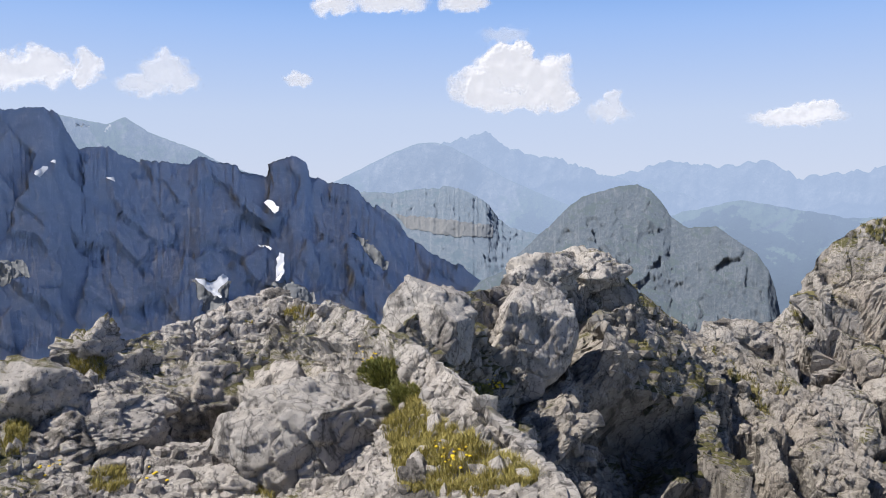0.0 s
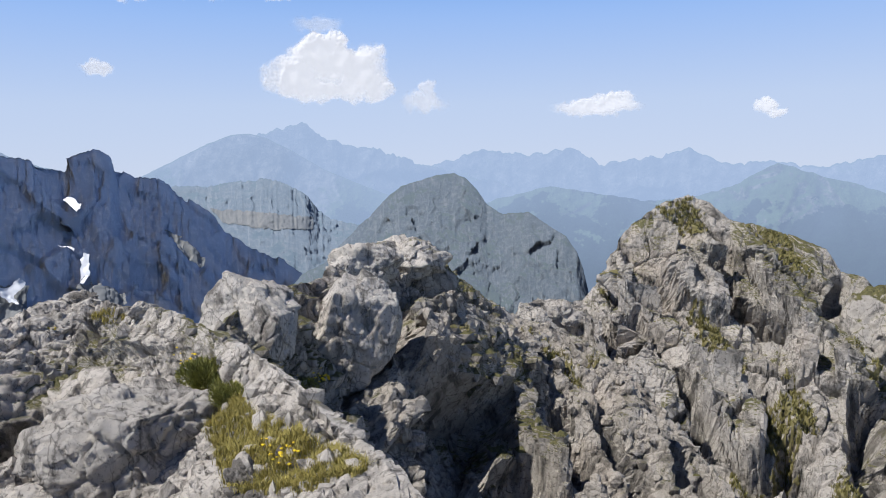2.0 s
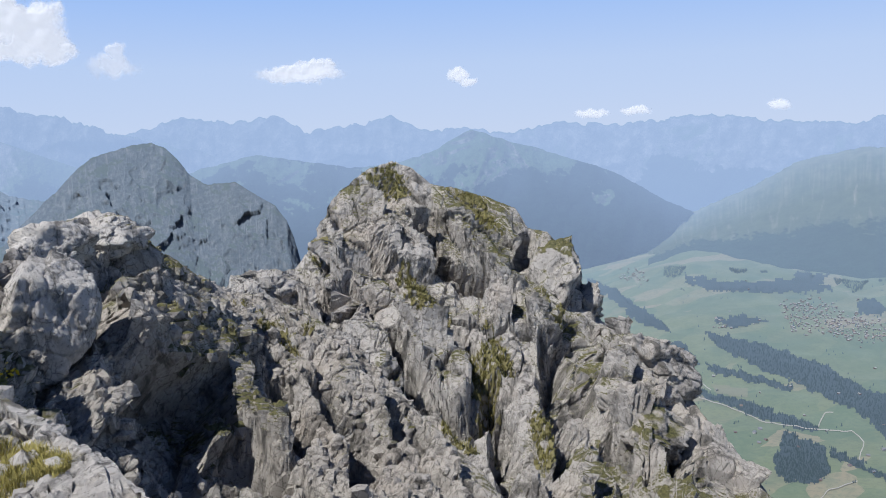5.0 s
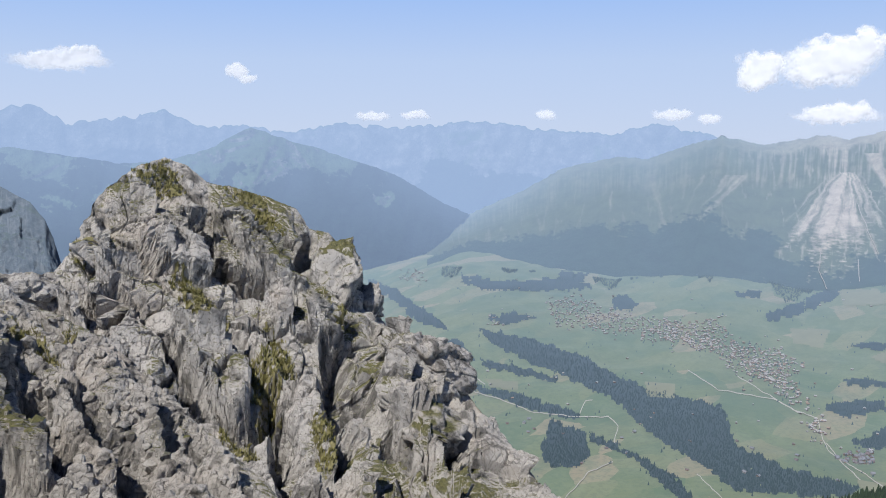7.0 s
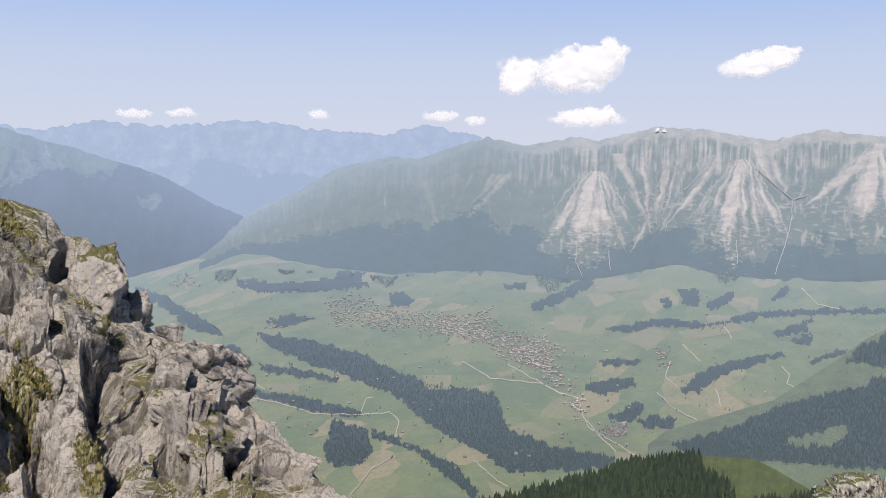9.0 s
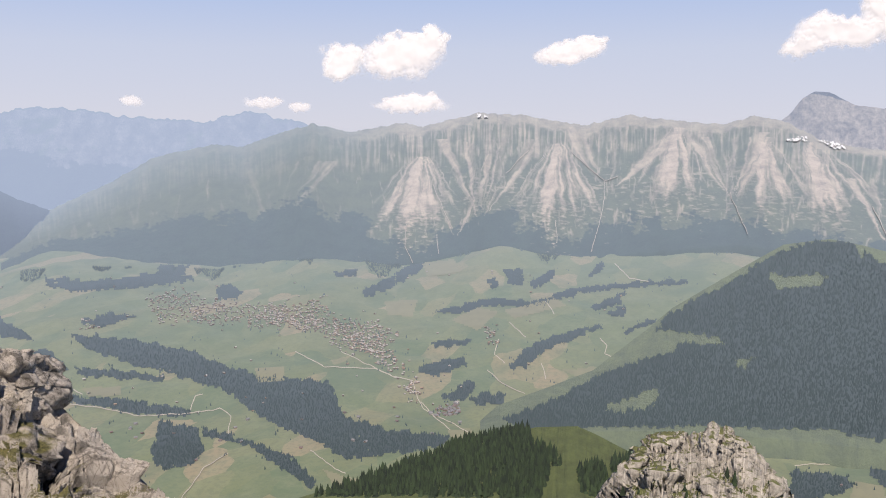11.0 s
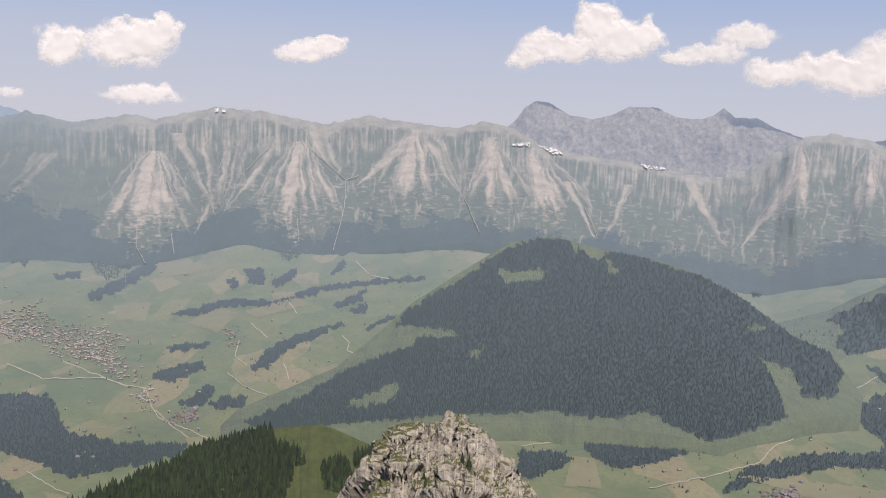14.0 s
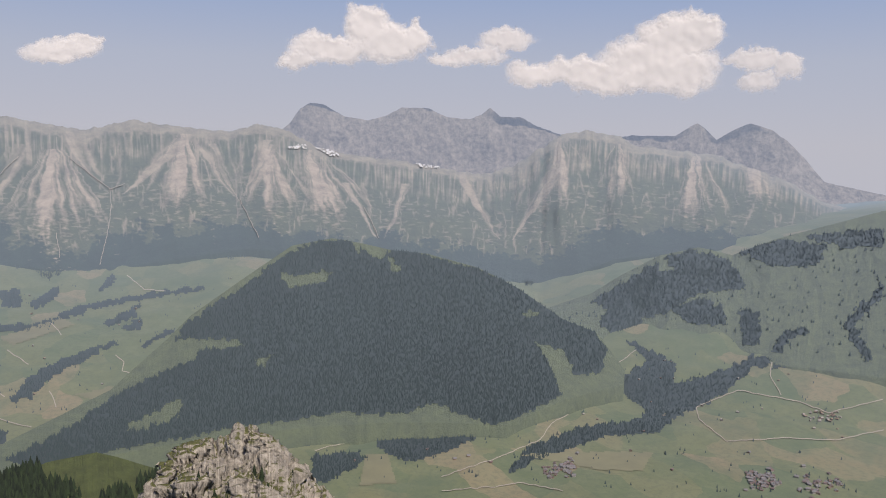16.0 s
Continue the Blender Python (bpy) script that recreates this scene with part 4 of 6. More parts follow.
def simple(name, color, air=True, rough=0.9, noise_scale=0.3, spread=0.35, island=False, gain=1.0):
    """A plain surface with mottling at two scales, varied from piece to piece; air: with the painted haze over it."""
    m, nt, b = material(name)
    n = tex(nt, "ShaderNodeTexNoise", noise_scale, place(nt), Detail=6.0, Roughness=0.7)
    n2 = tex(nt, "ShaderNodeTexNoise", noise_scale * 0.08, place(nt), Detail=3.0)
    f = calc(nt, "ADD", calc(nt, "MULTIPLY", n.outputs["Fac"], 0.6), calc(nt, "MULTIPLY", n2.outputs["Fac"], 0.4))
    if island:
        g = nt.nodes.new("ShaderNodeNewGeometry")
        f = calc(nt, "ADD", calc(nt, "MULTIPLY", f, 0.6), calc(nt, "MULTIPLY", g.outputs["Random Per Island"], 0.4))
    col = ramp(nt, f, [(0.25, tuple(c * (1 - spread) for c in color)), (0.5, color), (0.75, tuple(min(1, c * (1 + spread)) for c in color))])
    nt.links.new(col, b.inputs["Base Color"])
    b.inputs["Roughness"].default_value = rough
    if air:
        paint_haze(nt, b, 0.0, gain)
    return m


NEEDLES = simple("conifer_needles", (0.011, 0.027, 0.018), noise_scale=0.05, spread=0.15, island=True, gain=1.15)
NEAR_NEEDLES = simple("near_conifer_needles", (0.025, 0.042, 0.014), noise_scale=0.1, spread=0.6, island=True)
# nearly black green: the shade between the trees is put into this colour
WOOD_SHADE = simple("wood_shade_dark", (0.014, 0.024, 0.018), noise_scale=0.05, spread=0.4)
SNOW = simple("old_snow", (0.95, 0.95, 0.96), noise_scale=0.05, spread=0.08)
SCREE = simple("scree", (0.24, 0.23, 0.21), noise_scale=0.08, spread=0.3)
PALE = simple("pale_scree", (0.42, 0.365, 0.3), noise_scale=0.05, spread=0.3)
ROAD = simple("gravel_road", (0.42, 0.38, 0.31), noise_scale=0.05, spread=0.2)
STRAW = simple("mown_field", (0.195, 0.185, 0.085), noise_scale=0.03, spread=0.2)


def conifers(name, P, h, mat, label, seed=0, sides=6, tiers=1):
    """Many conifers as cones with uneven skirts, in one mesh."""
    n = len(P)
    g = np.random.default_rng(seed)
    H = h * g.uniform(0.6, 1.3, n)
    verts, faces, base = [], [], 0
    for tier in range(tiers):
        z0, z1 = 0.72 * tier / tiers, 1.0 if tier == tiers - 1 else 0.72 * (tier + 1) / tiers + 0.25
        wide = 0.27 * (1 - 0.72 * tier / tiers)
        ang = g.uniform(0, 6.3, n)[:, None] + np.linspace(0, 2 * math.pi, sides, endpoint=False)[None]
        rad = H[:, None] * wide * g.uniform(0.65, 1.25, (n, sides))
        ring = np.stack((P[:, :1] + rad * np.cos(ang), P[:, 1:2] + rad * np.sin(ang), P[:, 2:3] + H[:, None] * (z0 - 0.06 + g.uniform(-0.04, 0.04, (n, sides)))), -1)
        tip = np.stack((P[:, 0], P[:, 1], P[:, 2] + H * z1), -1)[:, None]
        verts.append(np.concatenate((ring, tip), 1).reshape(-1, 3))
        k = np.arange(sides)
        f = np.stack((k, (k + 1) % sides, np.full(sides, sides)), -1)
        faces.append((base + (np.arange(n) * (sides + 1))[:, None, None] + f[None]).reshape(-1, 3))
        base += n * (sides + 1)
    ob = new(name, raw_mesh(name, np.concatenate(verts), np.concatenate(faces)))
    ob.data.materials.append(mat)
    return tagged(ob, label, "forest", kind="stuff")


WOODS = {}
CLEARINGS = []


def clear(surface, poly):
    CLEARINGS.append(poly)


def forest(surface, poly):
    near = surface is MEADOW_S
    a, e = scatter(poly, 0.17 if near else 0.1, 0.15 if near else 0.5)
    for c in CLEARINGS:
        k = ~inside(c, *fray(a, e, 0.6))
        a, e = a[k], e[k]
    k = fbm(np.stack((a * 1.5, e * 2.4, a * 0), 1), 3, 71, 0.6) > -0.42 if surface is GROUND else surface.covers(a, e)
    a, e = a[k], e[k]
    WOODS.setdefault(surface, []).append(surface.at(a, e))
    # dark sheet below the trees paints the shade in their gaps
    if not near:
        drape("forest_floor", surface, poly, WOOD_SHADE, "dark shaded floor of a conifer wood", "forest floor", 1.0, 0.1, 0.5, gaps=-0.42 if surface is GROUND else None)


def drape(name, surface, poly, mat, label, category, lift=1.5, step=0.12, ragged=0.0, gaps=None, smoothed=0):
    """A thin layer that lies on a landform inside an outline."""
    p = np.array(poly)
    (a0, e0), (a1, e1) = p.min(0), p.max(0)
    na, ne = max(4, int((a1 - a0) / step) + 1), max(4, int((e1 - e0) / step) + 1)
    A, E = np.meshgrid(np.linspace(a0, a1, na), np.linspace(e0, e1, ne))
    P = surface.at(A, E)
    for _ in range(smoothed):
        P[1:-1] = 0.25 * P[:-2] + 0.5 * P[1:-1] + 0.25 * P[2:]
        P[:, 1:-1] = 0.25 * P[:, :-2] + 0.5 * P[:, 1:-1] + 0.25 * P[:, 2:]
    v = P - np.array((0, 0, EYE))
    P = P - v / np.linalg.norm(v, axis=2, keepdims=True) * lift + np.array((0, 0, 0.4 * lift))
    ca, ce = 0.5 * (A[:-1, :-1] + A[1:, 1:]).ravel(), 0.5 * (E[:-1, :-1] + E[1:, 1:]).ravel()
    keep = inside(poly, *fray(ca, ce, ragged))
    if mat is WOOD_SHADE:
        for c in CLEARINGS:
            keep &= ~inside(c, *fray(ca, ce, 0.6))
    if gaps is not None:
        keep &= (fbm(np.stack((ca * 1.5, ce * 2.4, ca * 0), 1), 3, 71, 0.6) if mat is WOOD_SHADE else fbm(np.stack((ca, ce, ca * 0), 1) * (7.0 if mat is SNOW else 3.0), 4, 57, 0.6)) > gaps
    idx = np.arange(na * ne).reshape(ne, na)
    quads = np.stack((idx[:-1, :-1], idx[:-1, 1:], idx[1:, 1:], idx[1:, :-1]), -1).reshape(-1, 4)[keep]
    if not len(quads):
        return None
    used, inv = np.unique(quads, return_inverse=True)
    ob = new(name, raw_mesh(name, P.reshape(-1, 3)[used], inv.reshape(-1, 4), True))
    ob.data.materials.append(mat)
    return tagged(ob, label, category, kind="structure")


def snow(surface, poly):
    flecked = surface is RANGE_S or surface is SNOWY_S
    drape("snow_patch", surface, poly, SNOW, "patch of old white snow in a shaded gully", "snow", 10.0 if flecked else 9.0, 0.03, 0.1 if flecked else 0.25, gaps=0.0 if flecked else None, smoothed=0 if flecked else 14)


def scree(surface, poly):
    drape("scree_apron", surface, poly, SCREE, "apron of grey scree below dark crags", "scree", 1.0, 0.05, 0.3)


def field(surface, poly):
    drape("mown_field", surface, poly, STRAW, "mown straw-coloured hay field in the valley", "field", 1.2, 0.1)


def ribbon(name, surface, line, wide, mat, label, category, lift):
    """A narrow band along a line in azimuth and elevation."""
    p = np.array(line)
    s = np.concatenate(([0], np.cumsum(np.hypot(*np.diff(p, axis=0).T))))
    t = np.arange(0, s[-1] + 0.1, 0.1)
    a, e = np.interp(t, s, p[:, 0]), np.interp(t, s, p[:, 1])
    wob = fbm(np.stack((t * 1.5, t * 0 + p[0, 0], t * 0), 1), 2, 61) * 0.12
    da, de = np.gradient(a), np.gradient(e)
    d = np.hypot(da, de) + 1e-9
    na, ne = -de / d, da / d
    rows = []
    for k in (-0.5, 0.5):
        P = surface.at(a + na * (wob + wide * k), e + ne * (wob + wide * k))
        v = P - np.array((0, 0, EYE))
        rows.append(P - v / np.linalg.norm(v, axis=-1, keepdims=True) * lift + np.array((0, 0, 0.4 * lift)))
    ob = new(name, grid_mesh(name, np.stack(rows, 0), True))
    ob.data.materials.append(mat)
    tagged(ob, label, category, kind="structure")


def road(surface, line):
    ribbon("country_road", surface, line, 0.055, ROAD, "pale gravel road winding between meadows", "road", 2.0)


def streak(surface, line):
    ribbon("torrent_bed", surface, line, 0.04, PALE, "pale stony torrent bed in a mountain gully", "gully", 6.0)


HOMES = []


def village(surface, poly):
    a, e = scatter(poly, 0.165, 1.1)
    HOMES.append(surface.at(a, e))
    a, e = scatter(poly, 0.26, 1.6)
    WOODS.setdefault(surface, []).append(surface.at(a, e))


clear(HILL_S, [(96, -9.4), (99.5, -9.1), (99.1, -9.9), (96.8, -10.3)])
clear(HILL_S, [(94.2, -14.9), (95.4, -14.7), (94.8, -15.8)])
clear(HILL_S, [(112.7, -11.8), (113.5, -11.5), (114.1, -11.9), (113.5, -12.2)])
clear(HILL_S, [(100.9, -7.2), (101.5, -7.1), (101.5, -7.9), (101.0, -7.9)])
clear(HILL_S, [(103.3, -8.1), (103.9, -8.3), (104.1, -9.2), (103.6, -9.2)])
clear(HILL_S, [(85.5, -18.9), (89.5, -17.1), (89.1, -18.5), (87, -19)])
forest(GROUND, [(49.6, -13), (53.6, -13.7), (56.8, -14.6), (58.8, -15.6), (61.6, -16.7), (64.4, -17), (66.4, -17.4), (67.2, -19.6), (70.5, -20.6), (74.8, -21), (74.4, -21.7), (71.3, -22.1), (67.3, -22.4), (65.2, -21.1), (62.8, -20.1), (60.8, -18.8), (59.2, -17.4), (57.2, -16.7), (55.2, -15.9), (53.6, -15.4), (50.6, -14)])
forest(GROUND, [(41.9, -9.5), (44, -10.5), (45.8, -11.7), (47.6, -13.1), (45.7, -12.8), (43.3, -10.8), (41.9, -10.2)])
forest(GROUND, [(47.4, -13.7), (48.3, -13.8), (49.4, -15.1), (49, -15.2), (47.9, -14.4)])
forest(GROUND, [(49.8, -15.1), (53.6, -15.8), (55.2, -16.2), (55.2, -16.5), (52.1, -16), (49.8, -15.5)])
forest(GROUND, [(49.4, -16.8), (52.4, -17.3), (56.8, -18.5), (56.8, -18.9), (53.6, -18.5), (49.4, -17.2)])
forest(GROUND, [(54.8, -19), (57.2, -19.7), (57.6, -21.1), (56.8, -21.9), (54.7, -22), (54.1, -21)])
forest(GROUND, [(57.6, -19.7), (60, -20.6), (63.2, -21.9), (65.3, -23.7), (64.9, -24.1), (63.2, -23), (60.8, -21.2), (57.6, -20.2)])
forest(GROUND, [(48.4, -9.3), (51.4, -9.8), (55.2, -9.4), (56.8, -9.6), (57.6, -10.1), (53.7, -10.4), (50.2, -10.3), (48.4, -9.9)])
forest(GROUND, [(55.3, -8.9), (57.2, -9.1), (56.8, -9.7), (54.9, -9.7)])
forest(GROUND, [(58.8, -10.6), (59.8, -10.4), (60.7, -11.1), (59.8, -11.5), (58.8, -11.3)])
forest(GROUND, [(68.2, -8.7), (70.1, -8.7), (70.5, -9), (68.6, -9.2)])
forest(GROUND, [(65.8, -8.6), (67.4, -8.5), (67.2, -9), (66, -8.9)])
forest(GROUND, [(66.7, -9.9), (68.4, -9.7), (68.2, -10.1), (67, -10.2)])
forest(GROUND, [(68.6, -11.2), (71, -10), (72.5, -9.2), (73.2, -9.5), (71.3, -10.7), (69, -11.6)])
forest(GROUND, [(73.9, -12.7), (76.3, -12), (77.8, -11.7), (80.8, -11.9), (82.8, -11), (86.2, -10.5), (90.9, -10), (91, -10.3), (86.2, -10.8), (83.2, -11.4), (80.4, -12.3), (77.5, -12.2), (75.6, -12.8)])
forest(GROUND, [(78.5, -9.8), (79.9, -9.6), (80, -10.7), (79.1, -10.8)])
forest(GROUND, [(77.4, -10.4), (78.1, -10.2), (78.2, -11), (77.6, -11)])
forest(GROUND, [(80.3, -10.6), (82.1, -9.6), (82.1, -10.2), (80.7, -11)])
forest(GROUND, [(84.3, -10), (85.3, -9), (85.5, -9.4), (84.5, -10.3)])
forest(GROUND, [(84.6, -12.1), (86.9, -11), (86.6, -11.8), (85, -12.4)])
forest(GROUND, [(85.8, -12.4), (87, -11.9), (86.9, -12.6), (86, -12.7)])
forest(GROUND, [(79, -16.3), (80.2, -15.1), (82, -14.2), (85, -13.3), (85.7, -13.4), (83.4, -14.4), (81.6, -15.1), (80.2, -16.3), (79.2, -16.6)])
forest(GROUND, [(72.3, -16.6), (74.6, -15.9), (75.9, -15.8), (76, -16.3), (73.5, -17.1)])
forest(GROUND, [(74.3, -18.5), (76.2, -17.2), (76.6, -17.6), (76.2, -18.5), (74.7, -18.8)])
forest(GROUND, [(76.2, -18.5), (77.4, -18.1), (78.9, -18.2), (78.7, -18.7), (76.6, -19)])
forest(GROUND, [(86.8, -13.7), (89, -12.6), (88.8, -13), (86.9, -13.9)])
forest(GROUND, [(73.4, -14.8), (76.5, -14.5), (76.1, -14.9), (73.8, -15.1)])
forest(GROUND, [(50.2, -12.3), (52.1, -11.8), (53.7, -12.2), (51.4, -12.7)])
forest(HILL_S, [(78.5, -19.9), (82.1, -18.5), (85.2, -16.7), (88.5, -15.4), (90, -14.9), (90.7, -14.2), (93.7, -14.1), (92.9, -13.6), (90, -13.4), (89, -13.7), (89.6, -12.5), (92.2, -10.9), (94.1, -9.8), (96, -8.3), (98.3, -7.1), (99.8, -6.9), (101.4, -7.3), (102, -8), (103, -8.4), (103.3, -7.7), (104.5, -7.6), (107.3, -8.4), (109.7, -8.9), (112.4, -10), (115.6, -11.4), (117.6, -12.6), (118.8, -14), (118.3, -15.6), (116.6, -15.7), (115.7, -14.2), (113.7, -13.7), (114.8, -15), (115.8, -17.2), (111.9, -19.2), (111.2, -19.4), (108.7, -18.8), (106.7, -18), (104.7, -18.8), (101.5, -18.8), (100.7, -18.6), (96.7, -19.1), (92.1, -19.4), (90.2, -19.7), (84.8, -20.1), (80.7, -20.6)])
forest(GROUND, [(98.3, -21.4), (101.5, -21.3), (102.1, -21.8), (99.1, -23.2), (97.9, -23)])
forest(GROUND, [(95.9, -20.1), (97.1, -20.1), (99.5, -19.6), (99.3, -20.5), (96.7, -20.8)])
forest(GROUND, [(102.5, -19.8), (103.5, -20.2), (106.3, -19.8), (110, -19.7), (109.6, -20.5), (105.5, -22), (103.5, -21.5), (102.7, -20.9)])
forest(GROUND, [(119.9, -13.2), (123.3, -14.4), (123.4, -15.8), (126.3, -14.8), (128.3, -13.5), (131.7, -13.5), (135.8, -13.3), (135.9, -13.8), (131.8, -14), (128.4, -14.2), (126.4, -16.3), (123.6, -18), (122.5, -19.1), (119.1, -19.6), (116, -20.9), (112.8, -22.2), (112.2, -22.5), (112.2, -22.2), (113.6, -20.7), (117.5, -19.1), (120.6, -18.5), (121.7, -17.9), (119.7, -16.6), (120, -15.6), (121.5, -14.5)])
forest(GREEN_S, [(117.5, -10.8), (119.4, -9.6), (121.9, -7.8), (121.8, -9.3), (121, -11.6), (120.7, -13.1), (119.7, -13.1), (118, -12.2), (118.7, -11.3)])
forest(GREEN_S, [(122.2, -7.7), (124, -7), (126.5, -7.5), (127, -8.6), (124.8, -8.7), (122.6, -8.1)])
forest(GREEN_S, [(119.6, -9.6), (122.5, -8.4), (127, -8.2), (127.5, -9.3), (124.5, -9.8), (122.6, -11.2), (121, -11.8)])
forest(GREEN_S, [(122.8, -10.9), (124.6, -10.2), (126, -10.5), (126.5, -11.7), (124.3, -11.9)])
forest(GREEN_S, [(127.1, -10.7), (128.5, -10.8), (128.6, -12.8), (127.6, -12.9)])
forest(GREEN_S, [(126.1, -6.6), (129.9, -6), (132.2, -6.2), (131.6, -7.5), (129, -7.7)])
forest(GREEN_S, [(130.8, -5.7), (135.2, -4.9), (135.2, -6.1), (133.1, -6.3)])
forest(GREEN_S, [(133.5, -10.8), (135.4, -8.2), (135.5, -8.9), (134, -10.9), (135.2, -13), (134.9, -13.1), (133.7, -11.5)])
forest(GREEN_S, [(129.3, -13.1), (129.9, -11.9), (131.2, -11.4), (131.4, -11.8), (130.3, -12.2), (129.9, -13.2)])
forest(MEADOW_S, [(68.54, -23.98), (71.33, -23.04), (74.44, -21.74), (78.98, -20.5), (80.47, -20.51), (80.69, -21.3), (81.27, -21.75), (82.38, -21.95), (83.14, -22.61)])
forest(MEADOW_S, [(64.44, -24.71), (69.08, -23.69), (73.84, -22.29), (75.83, -21.37), (77.84, -20.87), (80.27, -20.62), (80.73, -21.71), (81.54, -21.68), (82.02, -23.13), (81.28, -25.04)])
forest(MEADOW_S, [(84.06, -23.03), (85.25, -22.41), (86.09, -22.9), (85.98, -24.53), (84.34, -24.46)])
forest(MEADOW_S, [(86.26, -22.34), (87.64, -21.69), (88.15, -23.47), (86.99, -24.28)])
snow(DARK_S, [(-16.75, -6.16), (-15.67, -6.34), (-14.93, -5.64), (-14.49, -5.88), (-15.28, -6.76), (-15.03, -7.44), (-15.68, -7.09)])
snow(DARK_S, [(-11.31, -4.19), (-10.94, -4.2), (-10.92, -6.18), (-11.19, -6.56), (-11.53, -6.48), (-11.48, -5.41)])
snow(DARK_S, [(-12.17, -0.83), (-11.72, -0.76), (-11.1, -1.41), (-11.44, -1.86)])
snow(DARK_S, [(-26.13, 0.73), (-25.7, 1.19), (-25.45, 1.12), (-25.88, 0.46)])
snow(DARK_S, [(-25.28, 1.58), (-24.99, 1.65), (-25.07, 1.34)])
snow(DARK_S, [(-21.99, 0.52), (-21.65, 0.73), (-21.63, 0.23)])
snow(DARK_S, [(-12.58, -3.64), (-11.69, -3.88), (-11.8, -4.11)])
snow(SNOWY_S, [(-23.77, 4.16), (-22.83, 4.09), (-22.9, 3.88), (-23.75, 3.92)])
snow(SNOWY_S, [(-22.11, 3.65), (-21.77, 4.16), (-21.61, 3.99), (-21.92, 3.59)])
snow(RANGE_S, [(76.62, 0.86), (76.93, 0.87), (76.94, 0.61), (76.63, 0.59)])
snow(RANGE_S, [(77.12, 0.84), (77.43, 0.78), (77.4, 0.59), (77.13, 0.61)])
snow(RANGE_S, [(96.6, -0.77), (97.42, -0.73), (97.4, -0.91), (96.65, -0.91)])
snow(RANGE_S, [(102.89, 0.96), (103.96, 0.69), (103.78, 0.51), (103.08, 0.69)])
snow(RANGE_S, [(97.1, -0.6), (97.8, -0.6), (97.8, -0.9), (97.1, -0.9)])
snow(RANGE_S, [(98.4, -0.8), (99.3, -0.9), (100.1, -1.3), (99.5, -1.4)])
snow(RANGE_S, [(104.9, -1.6), (106.3, -1.6), (107.5, -1.9), (106.7, -2.1), (105.5, -2.0)])
snow(RANGE_S, [(109.2, -1.9), (109.9, -2.0), (109.7, -2.2)])
snow(RANGE_S, [(103.1, -0.8), (104.3, -0.8), (104.2, -1.1), (103.3, -1.0)])
scree(DARK_S, [(-16.82, -6.04), (-14.31, -5.89), (-14.59, -7.23), (-15.15, -7.97), (-15.96, -8.53)])
scree(DARK_S, [(-28.19, -4.39), (-26.89, -4.09), (-26.52, -5.33), (-28.24, -5.83)])
scree(DARK_S, [(-6.12, -2.57), (-5.2, -3.47), (-3.65, -4.79), (-4, -5.41), (-5.09, -4.79), (-5.66, -3.62)])
scree(DARK_S, [(-11.79, -6.55), (-10.47, -6.38), (-8.95, -6.79), (-8.77, -7.75), (-11.81, -7.69)])
scree(CRAG_S, [(-3.33, -1.61), (-1, -1.8), (1.33, -2.11), (3.36, -2.37), (3.36, -3.15), (0.95, -3.16), (-2.56, -2.54)])
streak(RANGE_S, [(83.04, -1.64), (84.25, -2.75), (85.25, -3.55), (85.35, -4.63), (85.02, -6.58), (84.52, -8.43)])
streak(RANGE_S, [(86.2, -3.28), (85.26, -3.63)])
streak(RANGE_S, [(93.36, -4.22), (93.93, -5.51), (94.62, -6.87)])
streak(RANGE_S, [(73.64, -3.91), (74.33, -5.62), (74.98, -6.95)])
streak(RANGE_S, [(76.89, -3.03), (77.44, -1.86)])
streak(RANGE_S, [(78.64, -3.16), (80.13, -1.56)])
streak(RANGE_S, [(71.77, -6.64), (71.68, -8.18), (72.2, -9.33)])
streak(RANGE_S, [(73.9, -7.37), (74.01, -8.72)])
streak(RANGE_S, [(82.07, -6.32), (82.22, -7.88)])
streak(RANGE_S, [(101.73, -4.8), (102.77, -6.89)])
field(GROUND, [(101.89, -21.46), (103.5, -21.48), (104.14, -23.3), (101.5, -23.45)])
field(GROUND, [(74.71, -20.64), (76.32, -20.51), (76.82, -21.25), (74.89, -21.17)])
field(GROUND, [(74.89, -13.23), (76.74, -12.36), (78.24, -12.64), (76.81, -13.93)])
field(GROUND, [(78.6, -12.54), (82.17, -11.61), (82.9, -12.1), (79.36, -13.08)])
field(GROUND, [(70.22, -11.92), (72.54, -11.83), (72.19, -12.99), (70.44, -12.87)])
field(GROUND, [(61.17, -16.13), (63.17, -16.11), (63.18, -17.06), (61.37, -17.07)])
field(GROUND, [(50.13, -16.42), (52.45, -16.53), (52.44, -17.09), (50.5, -17)])
field(GROUND, [(82.78, -16.45), (85.22, -16.17), (84.23, -17.06)])
field(GROUND, [(65.68, -22.94), (67.32, -23.53), (69.35, -23.94), (66.52, -24.06)])
field(GROUND, [(72.85, -9.33), (75.11, -9.05), (75.52, -9.98), (73.26, -10.27)])
field(GROUND, [(112.82, -21.26), (119.91, -20.57), (122.2, -20.41), (121.51, -21.66), (118.41, -21.85)])
field(GROUND, [(88.67, -7.66), (92.29, -7.25), (92.65, -8.01), (89.37, -8.31)])
road(GROUND, [(63.96, -15.15), (65.97, -16.25), (69.56, -16.51), (70.75, -17.02), (72.14, -17.33), (72.57, -18.6), (72.98, -19.31), (75.16, -20.25), (76.34, -20.87)])
road(GROUND, [(67.15, -15.27), (68.75, -16.09), (71.15, -17.19)])
road(GROUND, [(72.77, -18.77), (73.58, -19.64), (74.86, -20.63)])
road(GROUND, [(77.48, -16.59), (78.46, -17.42), (80.16, -18.16)])
